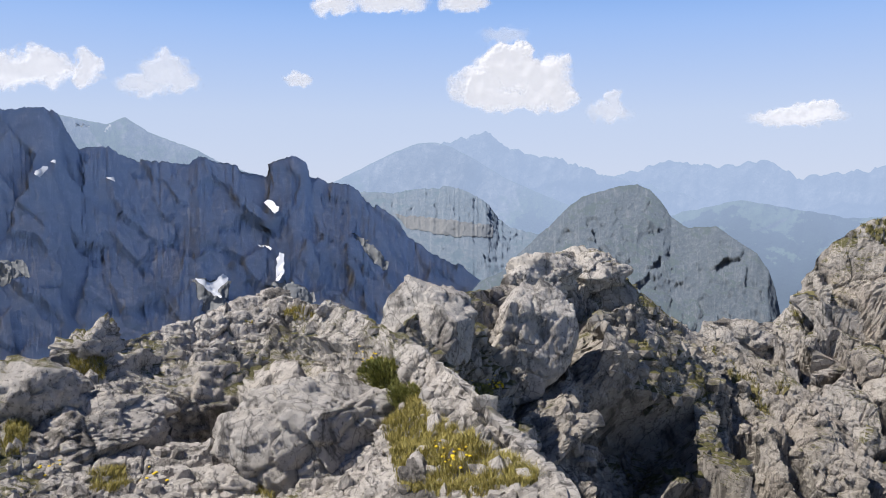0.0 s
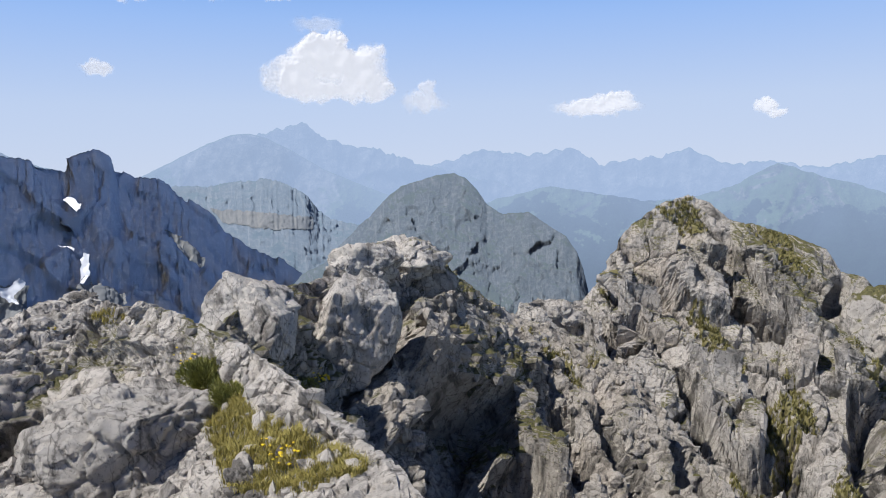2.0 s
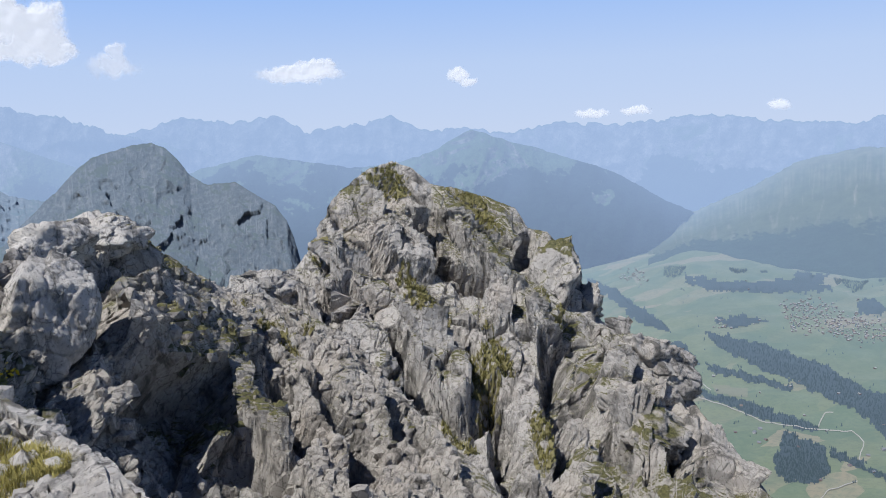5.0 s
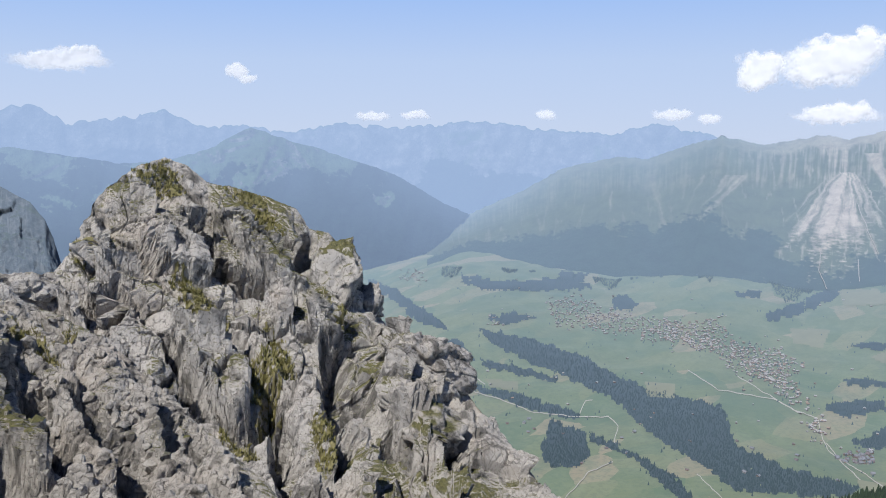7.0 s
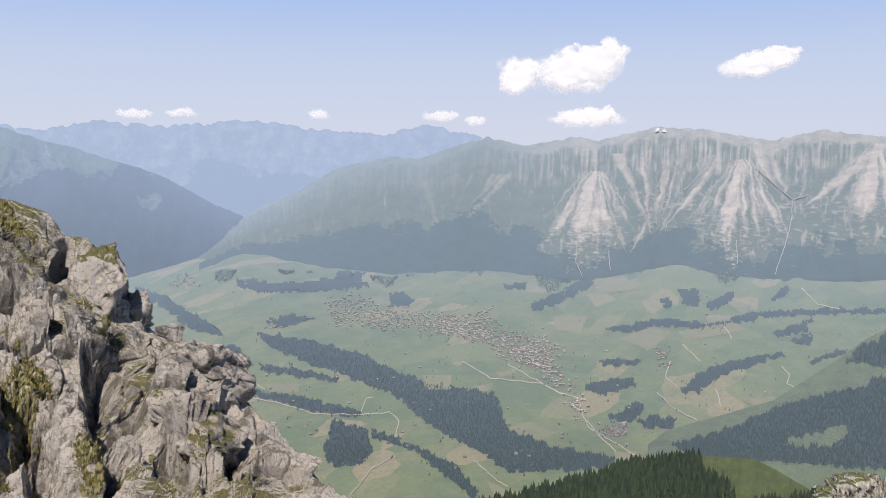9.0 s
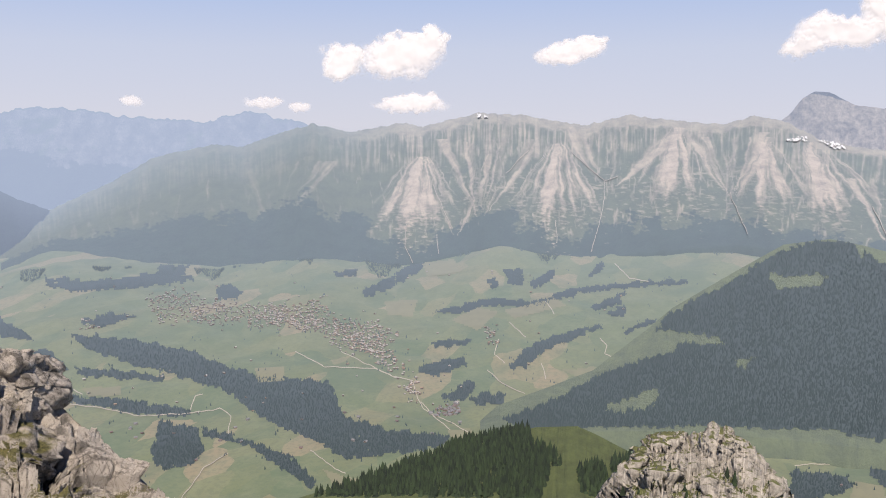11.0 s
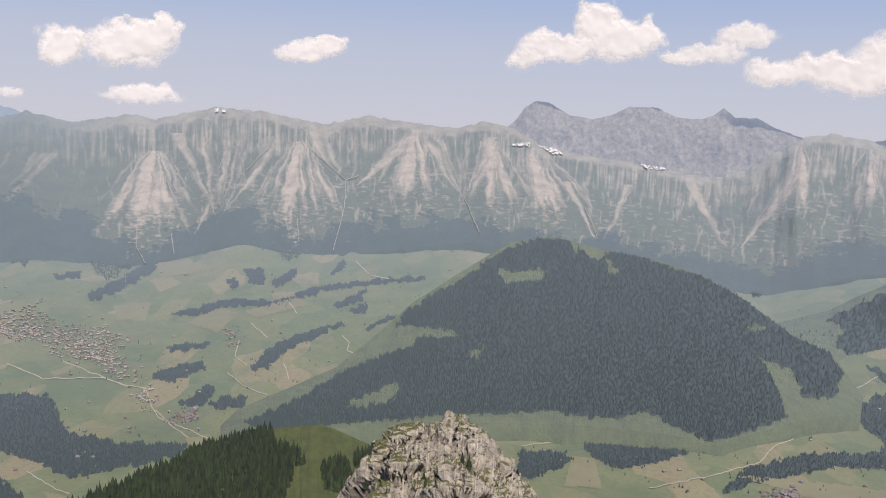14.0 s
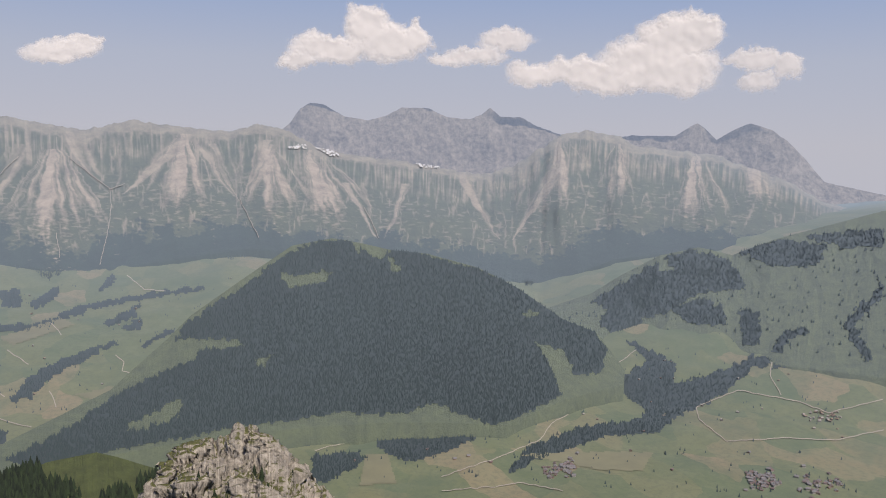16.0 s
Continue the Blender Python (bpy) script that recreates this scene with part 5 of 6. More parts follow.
road(GROUND, [(78.25, -14.5), (78, -15.55), (78.77, -16.11)])
road(GROUND, [(81.26, -16.06), (81.64, -17.11)])
road(GROUND, [(85.27, -14.21), (85.81, -14.68), (85.67, -15.23), (87.23, -15.81)])
road(GROUND, [(81.47, -11.85), (82.12, -12.71)])
road(GROUND, [(79.01, -13.33), (80.15, -14.34)])
road(GROUND, [(55.93, -23.98), (57.55, -22.23), (59.17, -21.46)])
road(GROUND, [(56.77, -18.53), (57.17, -17.64), (57.65, -17.54)])
road(GROUND, [(58.77, -18.57), (59.45, -19.13), (59.25, -20.25)])
road(GROUND, [(47.88, -15.18), (48.99, -15.99), (50.12, -16.79)])
road(GROUND, [(64.85, -21.69), (66.49, -22.92), (67.31, -23.32)])
road(GROUND, [(86.14, -9.13), (87.19, -10.11), (88.5, -10.27)])
road(GROUND, [(49.34, -17.3), (51.26, -17.77), (53.59, -18.55), (56.76, -18.72), (58.77, -18.57)])
road(GROUND, [(98.29, -21.09), (103.89, -20.01), (107.12, -19.79)])
road(GROUND, [(107.39, -22.91), (111.21, -21.59), (114.38, -20.26), (115.13, -19.1), (115.91, -18.68), (118.19, -17.11), (118.69, -15.51), (120.71, -13.86)])
road(GROUND, [(126.94, -19.14), (125.04, -17.94), (124.85, -17.24), (126.04, -16.56), (127.43, -15.86), (131.26, -16.08), (132.96, -16.53), (135.99, -15.23)])
road(GROUND, [(126.94, -19.14), (130.75, -18.39), (133.42, -18.14), (136.15, -17.03)])
road(GROUND, [(129.39, -13.84), (129.31, -14.67), (130.08, -15.82)])
road(GROUND, [(107.41, -23.81), (111.27, -23.4), (112.88, -23.07), (116.11, -23.4)])
village(GROUND, [(54.5, -10.9), (56.8, -10.7), (59.2, -11.7), (62.3, -12.1), (65.5, -11.7), (66.7, -12.8), (69.5, -13.5), (71.5, -14.2), (69.5, -15.6), (67.2, -15.1), (65.5, -13.6), (62.4, -13.6), (60.4, -13.2), (56.8, -12.8), (54.8, -12.6)])
village(GROUND, [(66.3, -13.2), (68, -13.6), (70.6, -15.3), (71.8, -16.6), (71.0, -16.9), (69.2, -15.9)])
village(GROUND, [(62, -12), (66, -13), (65.8, -13.9), (62, -13)])
village(GROUND, [(71.2, -17.4), (72.3, -17.3), (72.8, -18.8), (72.1, -18.7)])
village(GROUND, [(73.6, -19.3), (75.5, -18.8), (75.5, -19.7), (74, -19.8)])
village(GROUND, [(44, -9.1), (45.8, -9.1), (45.8, -9.9), (44.4, -9.8)])
village(GROUND, [(50.2, -12.2), (51.4, -12.3), (51.5, -12.8), (50.4, -12.8)])
village(GROUND, [(77.2, -13.8), (78.1, -13.8), (78.2, -14.9), (77.4, -14.9)])
village(GROUND, [(114.5, -21.9), (116.8, -21.4), (116.8, -22.3), (114.9, -22.6)])
village(GROUND, [(128.1, -21), (130.2, -20.7), (130.3, -21.7), (128.9, -21.9)])
village(GROUND, [(131.6, -16.7), (133.6, -16.4), (133.7, -17), (132, -17.3)])
village(GROUND, [(131.6, -20.8), (134.2, -20.3), (134, -21), (132, -21.4)])


def woods():
    for surface, name, label, h, mat in ((GROUND, "valley_woods", "dark conifer woods and tree belts between the meadows", 6.0, NEEDLES), (HILL_S, "hill_forest", "dense dark conifer forest on a conical hill", 7.0, NEEDLES),
                                         (GREEN_S, "slope_woods", "dark conifer patches on green pasture hills", 8.0, NEEDLES)):
        P = np.concatenate(WOODS[surface])
        conifers(name, P, h, mat, label, len(name))
    conifers("near_conifers", np.concatenate(WOODS[MEADOW_S]), 8.0, NEAR_NEEDLES, "dark green conifers on a meadow hill below the summit", 5, 7, 3)
    # belts of trees where the range meets the meadows
    a = rng.uniform(47, 134, 15000)
    reach = np.clip(2.2 * fbm(np.stack((a * 0.35, a * 0, a * 0), 1), 4, 83, 0.6) - 0.05, 0, 1)
    e = np.interp(a, RANGE_S.az, RANGE_S.foot) + 0.25 - 1.5 * reach * rng.uniform(0, 1, len(a))
    k = (reach > 0.02) & ~HILL_S.covers(a, e) & ~GREEN_S.covers(a, e)
    conifers("foot_woods", GROUND.at(a[k], e[k]), 7.0, NEEDLES, "ragged dark conifer belt at the foot of a range", 9)
    # single trees in the fields
    a, e = rng.uniform(48, 135, 9000), rng.uniform(-23, -9.2, 9000)
    k = (fbm(np.stack((a * 0.9, e * 1.6, a * 0), 1), 4, 67, 0.6) > 0.16) & ~HILL_S.covers(a, e) & ~GREEN_S.covers(a, e)
    conifers("field_trees", GROUND.at(a[k], e[k]), 6.0, NEEDLES, "single dark trees scattered over the meadows", 6)
    a, e = rng.uniform(116, 138, 420), rng.uniform(-13, -5.5, 420)
    k = GREEN_S.covers(a, e)
    conifers("pasture_trees", GREEN_S.at(a[k], e[k]), 9.0, NEEDLES, "single dark trees on pasture hills", 7)
    a, e = rng.uniform(86, 99, 34), rng.uniform(-27, -21.8, 34)
    k = KNOB_S.covers(a, e + 0.5)
    conifers("knob_conifers", KNOB_S.at(a[k], e[k]), 5.0, NEAR_NEEDLES, "small dark conifers on the ledges of a rock knob", 8, 7, 3)


woods()


# ---- houses ----
PLASTER = simple("pale_house_wall", (0.4, 0.37, 0.34), noise_scale=0.2, spread=0.25)
TIMBER = simple("brown_timber_wall", (0.3, 0.2, 0.13), noise_scale=0.2, spread=0.3)
TILES = simple("red_brown_roof", (0.16, 0.1, 0.08), noise_scale=0.2, spread=0.3)
SLATE = simple("grey_roof", (0.2, 0.185, 0.185), noise_scale=0.2, spread=0.3)


def house(wall_mat, roof_mat, label, w, d, h):
    """A chalet: walls with gables, and a roof with eaves."""
    base = tagged(new("house"), label, "house", "village houses")
    v = [(x * w, y * d, z) for z in (0, h) for x, y in ((-1, -1), (1, -1), (1, 1), (-1, 1))] + [(0, -d, h + 0.55 * w), (0, d, h + 0.55 * w)]
    me = bpy.data.meshes.new("wall")
    me.from_pydata(v, [], [(0, 1, 5, 8, 4), (2, 3, 7, 9, 6), (1, 2, 6, 5), (3, 0, 4, 7), (3, 2, 1, 0)])
    wall = new("wall", me)
    o = 0.3 * w
    r = []
    for y in (-d - o, d + o):
        for dz in (0, 0.35):
            r += [(-w - o, y, h - 0.55 * o + dz), (0, y, h + 0.55 * w + 0.2 + dz), (w + o, y, h - 0.55 * o + dz)]
    me = bpy.data.meshes.new("roof")
    me.from_pydata(r, [], [(3, 4, 10, 9), (4, 5, 11, 10), (0, 6, 7, 1), (1, 7, 8, 2), (0, 1, 4, 3), (1, 2, 5, 4), (9, 10, 7, 6), (10, 11, 8, 7), (0, 3, 9, 6), (2, 8, 11, 5)])
    roof = new("roof", me)
    for ob, m in ((wall, wall_mat), (roof, roof_mat)):
        ob.data.materials.append(m)
        ob.parent = base
    return base


def houses():
    kinds = [house(PLASTER, TILES, "small pale house with a red-brown gable roof", 2.2, 2.9, 2.9), house(PLASTER, SLATE, "pale village house with a grey gable roof", 2.7, 3.5, 3.8),
             house(TIMBER, TILES, "brown timber chalet with a red-brown gable roof", 2.2, 2.8, 2.5), house(TIMBER, SLATE, "brown timber chalet with a grey gable roof", 2.6, 3.0, 2.6)]
    a, e = rng.uniform(50, 134, 230), rng.uniform(-22, -9.5, 230)
    k = ~HILL_S.covers(a, e) & ~GREEN_S.covers(a, e)
    P = np.concatenate(HOMES + [GROUND.at(a[k], e[k])])
    order = np.argsort(np.linalg.norm(P, axis=1))
    for i, p in enumerate(P[order[:290]]):
        m = pose(p[0], p[1], p[2] - 0.3, 0, 0, rng.uniform(0, 360))
        kind = kinds[rng.integers(4)]
        if i < 4:
            kinds[i].matrix_basis = m
        else:
            copy_thing(kind, m)
    # the rest of the village, too small to tell apart
    far = P[order[290:]]
    for k, (wall_mat, roof_mat) in enumerate(((PLASTER, SLATE), (PLASTER, TILES), (TIMBER, SLATE))):
        for name, mat, pick in (("far_house_walls", wall_mat, 0), ("far_house_roofs", roof_mat, 1)):
            me = kinds[1].children[pick].data
            base = np.array([v.co for v in me.vertices])
            me2 = bpy.data.meshes.new(name)
            verts, faces = [], []
            g = np.random.default_rng(70 + k)
            for p in far[k::3]:
                t, n = g.uniform(0, 6.28), len(verts)
                q = base * g.uniform(0.5, 0.9)
                verts += list(zip(p[0] + q[:, 0] * math.cos(t) - q[:, 1] * math.sin(t), p[1] + q[:, 0] * math.sin(t) + q[:, 1] * math.cos(t), p[2] + q[:, 2]))
                faces += [tuple(n + j for j in f.vertices) for f in me.polygons]
            me2.from_pydata(verts, [], faces)
            me2.materials.append(mat)
            tagged(new(name, me2), "small pale and brown houses of a far village", "houses", kind="stuff")


houses()


# ---- boulders ----
def boulder(name, surface, az, el, wide, high, label, mat, seed, sink=0.35, cuts=9, broken=1.0, sub=5, lean=0.0):
    """A block of limestone, set into the ground at that azimuth and elevation; wide and high are half its size in degrees."""
    p = surface.at(np.array([az]), np.array([el]))[0]
    r = np.linalg.norm(p - np.array((0, 0, EYE)))
    bm = bmesh.new()
    bmesh.ops.create_icosphere(bm, subdivisions=sub, radius=1.0)
    v = np.array([x.co for x in bm.verts])
    g = np.random.default_rng(seed)
    for _ in range(cuts):
        n = g.normal(size=3)
        n /= np.linalg.norm(n)
        h = g.uniform(0.5, 0.82)
        over = np.clip(v @ n - h, 0, None)
        v = v - (over * 0.96)[:, None] * n
    size = np.array((math.radians(wide) * r, 0.85 * math.radians(0.5 * (wide + high)) * r, math.radians(high) * r)) * 1.16
    v = v * size
    s = size.mean()
    w = np.stack([fbm(v / s, 3, seed + i) for i in range(3)], 1) * 0.3 * s
    nrm = v / (np.linalg.norm(v, axis=1, keepdims=True) + 1e-9)
    d = 0.15 * facets((v + w) / (0.6 * s), seed, 1.2) + 0.07 * facets((v + w) / (0.22 * s), seed + 1) + 0.025 * facets(v / (0.08 * s), seed + 5) + 0.06 * fbm(v / (0.45 * s), 5, seed + 2, 0.6, True) + 0.02 * fbm(v / (0.07 * s), 3, seed + 3)
    v = v + nrm * (d * s * broken)[:, None]
    for x, c in zip(bm.verts, v):
        x.co = c
    me = bpy.data.meshes.new(name)
    bm.to_mesh(me)
    bm.free()
    me.polygons.foreach_set("use_smooth", np.full(len(me.polygons), True))
    me.materials.append(mat)
    ob = new(name, me)
    out = (p - np.array((0, 0, EYE))) / r
    c = p + out * sink * size[1]
    ob.matrix_world = pose(c[0], c[1], c[2], 0, lean, -az + g.uniform(-12, 12))
    return tagged(ob, label, "boulder", "boulders on the ridge")


def boulders():
    grey = "weathered grey limestone boulder on a rocky bench"
    boulder("boulder", BENCH_S, -8.65, -16.2, 5.2, 4.3, "large angular grey limestone boulder beside dry grass", ROCK_BLOCK, 3, -0.6, 9, 0.65, sub=6, lean=-12)
    boulder("boulder", BENCH_S, -11.9, -14.4, 2.4, 2.9, "split block of grey limestone against a larger boulder", ROCK_NEAR, 4, -0.2)
    boulder("boulder", BENCH_S, -17.1, -13.0, 4.6, 3.0, "broad rounded grey limestone outcrop", ROCK_NEAR, 5, 0.0, sub=6, lean=10)
    boulder("boulder", BENCH_S, -23.4, -15.0, 4.1, 2.7, "low cracked slab of grey limestone", ROCK_NEAR, 6, 0.05, sub=6, lean=-8)
    boulder("boulder", BENCH_S, -27.4, -12.6, 3.4, 2.2, "pale sloping limestone slab at the edge of the bench", ROCK_NEAR, 7, 0.1)
    boulder("boulder", BENCH_S, -14.2, -19.2, 2.3, 1.5, grey, ROCK_NEAR, 8)
    boulder("boulder", BENCH_S, -23.5, -9.3, 1.7, 1.35, "jagged dark-edged outcrop on the skyline of the bench", ROCK_NEAR, 9, 0.1, 14, 1.9, lean=-20)
    boulder("boulder", BENCH_S, -7.6, -11.4, 1.2, 0.9, grey, ROCK_NEAR, 10)
    boulder("boulder", BENCH_S, -10.3, -10.9, 1.4, 1.0, grey, ROCK_NEAR, 11)
    boulder("boulder", BENCH_S, -13.3, -9.2, 2.3, 0.95, "flat grey limestone ledge with a flower tuft", ROCK_NEAR, 12)
    boulder("boulder", BENCH_S, -7.6, -8.1, 1.0, 0.6, grey, ROCK_NEAR, 13)
    boulder("boulder", BENCH_S, -11.4, -7.05, 1.0, 0.5, grey, ROCK_NEAR, 14)
    boulder("boulder", BENCH_S, -21.9, -11.3, 2.4, 1.2, grey, ROCK_NEAR, 15)
    boulder("boulder", BENCH_S, -19.6, -16.4, 1.6, 1.2, grey, ROCK_NEAR, 16)
    boulder("boulder", BENCH_S, -1.4, -19.9, 1.2, 1.4, grey, ROCK_NEAR, 17)
    boulder("boulder", RIDGE_S, -0.4, -9.4, 3.1, 3.6, "tall pale limestone block of a split pair", ROCK_BLOCK, 18, -0.1, 10, 0.5, sub=6)
    boulder("boulder", RIDGE_S, 5.1, -10.4, 3.0, 4.0, "tall smooth-faced limestone block of a split pair", ROCK_BLOCK, 19, -0.15, 10, 0.5, sub=6, lean=14)
    boulder("boulder", RIDGE_S, 6.8, -6.4, 2.4, 1.9, "pale limestone block on the crest of the ridge", ROCK_BLOCK, 20, 0.1)
    boulder("boulder", RIDGE_S, 11.7, -7.1, 2.9, 1.9, "dark-sided limestone block on the crest of the ridge", ROCK_RIDGE, 21, 0.4, lean=25)
    boulder("boulder", RIDGE_S, 9.5, -5.4, 2.6, 1.25, "rounded pale limestone top of the ridge", ROCK_BLOCK, 22, 0.2)
    boulder("boulder", RIDGE_S, -0.2, -14.7, 1.5, 2.2, "cracked limestone block beside a green shrub", ROCK_RIDGE, 23, -0.3)
    boulder("boulder", RIDGE_S, 2.2, -15.6, 1.7, 1.9, "cracked limestone block beside a green shrub", ROCK_RIDGE, 24, -0.3)
    boulder("boulder", RIDGE_S, 5.7, -17.2, 2.3, 1.9, "rough limestone block below a grass strip", ROCK_RIDGE, 25, -0.3)
    boulder("boulder", PEAK_S, 39.9, -9.9, 1.8, 2.5, "smooth rounded limestone slab on the shoulder of the peak", ROCK_PEAK, 26, 0.2, lean=20)
    boulder("boulder", PEAK_S, 41.8, -11.6, 1.3, 1.8, "smooth rounded limestone slab on the shoulder of the peak", ROCK_PEAK, 27, 0.3, lean=20)
    boulder("boulder", PEAK_S, 45.0, -16.8, 3.6, 2.5, "broad warm grey limestone buttress of the peak", ROCK_PEAK, 28, 0.4, sub=6, lean=25)
    boulder("boulder", PEAK_S, 45.6, -20.2, 3.4, 2.3, "broad warm grey limestone buttress of the peak", ROCK_PEAK, 29, 0.4, lean=25)
    boulder("boulder", PEAK_S, 20.0, -9.3, 1.8, 1.0, "low pale rock in the saddle below the peak", ROCK_PEAK, 30, 0.5)


boulders()


def stones():
    """Loose stones on the bench and the ridge, each a small cut block."""
    bm = bmesh.new()
    bmesh.ops.create_icosphere(bm, subdivisions=1, radius=1.0)
    unit = np.array([x.co for x in bm.verts])
    tri = np.array([[v.index for v in f.verts] for f in bm.faces])
    bm.free()
    for name, surface, n, box, size, mat in (("bench_stones", BENCH_S, 1100, (-29, 6, -24, -8), 0.055, ROCK_NEAR), ("ridge_stones", RIDGE_S, 2200, (-3, 33, -24, -5), 0.11, ROCK_RIDGE)):
        a, e = rng.uniform(box[0], box[1], n), rng.uniform(box[2], box[3], n)
        k = surface.covers(a, e)
        P = surface.at(a[k], e[k])
        m = len(P)
        s = size * np.minimum(rng.lognormal(0, 0.6, m), 1.9)
        V = unit[None] * rng.uniform(0.6, 1.2, (m, len(unit), 1)) * rng.uniform(0.6, 1.3, (m, 1, 3)) * s[:, None, None] + P[:, None]
        F = tri[None] + (np.arange(m) * len(unit))[:, None, None]
        ob = new(name, raw_mesh(name, V.reshape(-1, 3), F.reshape(-1, 3)))
        ob.data.materials.append(mat)
        tagged(ob, "loose grey limestone rubble on a rocky ridge", "stones", kind="stuff")


stones()


# ---- plants ----
GRASS = simple("dry_alpine_grass", (0.36, 0.31, 0.1), False, 0.8, 2.0, 0.5, True)
SEDGE = simple("olive_sedge", (0.21, 0.19, 0.07), False, 0.8, 1.0, 0.5, True)
TURF = simple("alpine_turf", (0.18, 0.16, 0.075), False, 0.9, 2.5, 0.6)
SHRUB = simple("juniper_leaves", (0.24, 0.24, 0.07), False, 0.7, 3.0, 0.6, True)
YELLOW = simple("yellow_petals", (0.8, 0.6, 0.04), False, 0.6, 5.0, 0.15)
TUFTS = {}


def grass(surface, poly):
    step = {id(BENCH_S): 0.11, id(RIDGE_S): 0.11, id(PEAK_S): 0.1}[id(surface)]
    if surface is not BENCH_S:
        drape("turf", surface, poly, TURF, "olive-brown cushion of alpine turf on a rock ledge", "turf", 0.12 if surface is PEAK_S else 0.04, 0.05, 0.9, gaps=0.03)
    a, e = scatter(poly, step, 0.9 if surface is PEAK_S else 0.5)
    k = surface.covers(a, e)
    if surface is not BENCH_S:
        k &= fbm(np.stack((a * 3.0, e * 3.0, a * 0), 1), 4, 57, 0.6) > -0.05
    TUFTS.setdefault(id(surface), []).append(surface.at(a[k], e[k]))


def blades(name, P, tall, wide, count, mat, label, seed, lean=1.1):
    """Tufts of grass: each a fan of narrow bent blades."""
    g = np.random.default_rng(seed)
    n = len(P) * count
    root = np.repeat(P, count, 0) + g.normal(0, tall * 0.25, (n, 3)) * (1, 1, 0.2)
    h = tall * g.uniform(0.45, 1.25, n)
    ang = g.uniform(0, 2 * math.pi, n)
    out = np.stack((np.cos(ang), np.sin(ang), 0 * ang), 1)
    side = np.stack((-np.sin(ang), np.cos(ang), 0 * ang), 1) * (wide * g.uniform(0.6, 1.3, n))[:, None]
    b = (lean * h * g.uniform(0.1, 1, n))[:, None]
    up = np.array((0, 0, 1.0))
    mid = root + up * (0.6 * h)[:, None] + out * 0.35 * b
    tip = root + up * h[:, None] + out * b
    V = np.stack((root - side, root + side, mid + 0.7 * side, mid - 0.7 * side, tip), 1).reshape(-1, 3)
    k = (np.arange(n) * 5)[:, None]
    F = np.concatenate((k + np.array([[0, 1, 2]]), k + np.array([[0, 2, 3]]), k + np.array([[3, 2, 4]])))
    ob = new(name, raw_mesh(name, V, F))
    ob.data.materials.append(mat)
    return tagged(ob, label, "grass", kind="stuff")


grass(PEAK_S, [(25.86, -2.76), (28.64, -1.55), (29.74, -2.96), (30.05, -4.53), (28.52, -4.06), (27.03, -2.63)])
grass(PEAK_S, [(32.43, -3.29), (35.08, -4.37), (36.13, -7.1), (34.61, -6.66), (33.53, -4.69)])
grass(PEAK_S, [(28.69, -8.35), (30.58, -9.99), (32.46, -11.99), (32, -13.5), (30.46, -12.69), (29.38, -10.33)])
grass(PEAK_S, [(34.78, -12.43), (35.9, -13.59), (36.97, -16.23), (36.18, -16.6), (35.08, -14.71)])
grass(PEAK_S, [(33.53, -14.31), (35.82, -15.85), (35.29, -19.55), (34.12, -19.18), (33.83, -16.57)])
grass(PEAK_S, [(37.73, -16.6), (39.19, -18.79), (39.47, -22.35), (38.32, -22.03), (37.64, -19.17)])
grass(PEAK_S, [(31.34, -19.13), (33.69, -19.9), (34.03, -21.36), (32.07, -20.61)])
grass(PEAK_S, [(38.65, -11.36), (40.48, -13.25), (39.34, -13.62)])
grass(PEAK_S, [(23.3, -6.5), (24.45, -6.96), (23.2, -8.06)])
grass(RIDGE_S, [(17.59, -10.37), (20.59, -12.14), (22.03, -14.16), (20.49, -13.66), (18.64, -11.98)])
grass(RIDGE_S, [(8.42, -8.38), (10.54, -8.97), (9.75, -9.64)])
grass(RIDGE_S, [(10.69, -11.6), (11.45, -11.31), (11.74, -12.28)])
grass(RIDGE_S, [(15.01, -13.93), (16.92, -14.31), (16.85, -15.24)])
grass(RIDGE_S, [(20.61, -11.75), (22.94, -12.3), (22.49, -13.23)])
grass(BENCH_S, [(-5.71, -13.53), (-2.17, -13.57), (-0.99, -15.46), (3.77, -17.64), (6.94, -19.72), (6.17, -20.53), (-2.57, -20.64), (-3.36, -17.66), (-5.32, -14.66)])
grass(BENCH_S, [(-14.93, -16.8), (-13.43, -16.54), (-11.57, -19.17), (-11.97, -20.27), (-13.85, -19.37)])
grass(BENCH_S, [(-28.18, -13.77), (-26.61, -13.61), (-26.97, -15.26), (-28.09, -15.78)])
grass(BENCH_S, [(-24.24, -10.02), (-22.26, -10.88), (-22.64, -12.27), (-24.61, -11.4)])
grass(BENCH_S, [(-13.69, -8.77), (-12.2, -9), (-12.58, -9.56), (-13.7, -9.52)])
grass(BENCH_S, [(-23.45, -17.38), (-21.4, -17.27), (-21.09, -18.68), (-23.15, -18.77)])
grass(BENCH_S, [(-11.06, -8.09), (-9.54, -7.93), (-8.78, -8.52), (-10.31, -8.87)])

blades("bench_grass", np.concatenate(TUFTS[id(BENCH_S)]), 0.075, 0.0035, 9, GRASS, "dry yellow-green alpine grass between limestone blocks", 1)
blades("ridge_grass", np.concatenate(TUFTS[id(RIDGE_S)]), 0.14, 0.009, 6, SEDGE, "green-brown grass tufts on a scree slope", 2)
blades("peak_grass", np.concatenate(TUFTS[id(PEAK_S)]), 0.3, 0.035, 6, SEDGE, "green-brown grass cushions on rock ledges", 3)


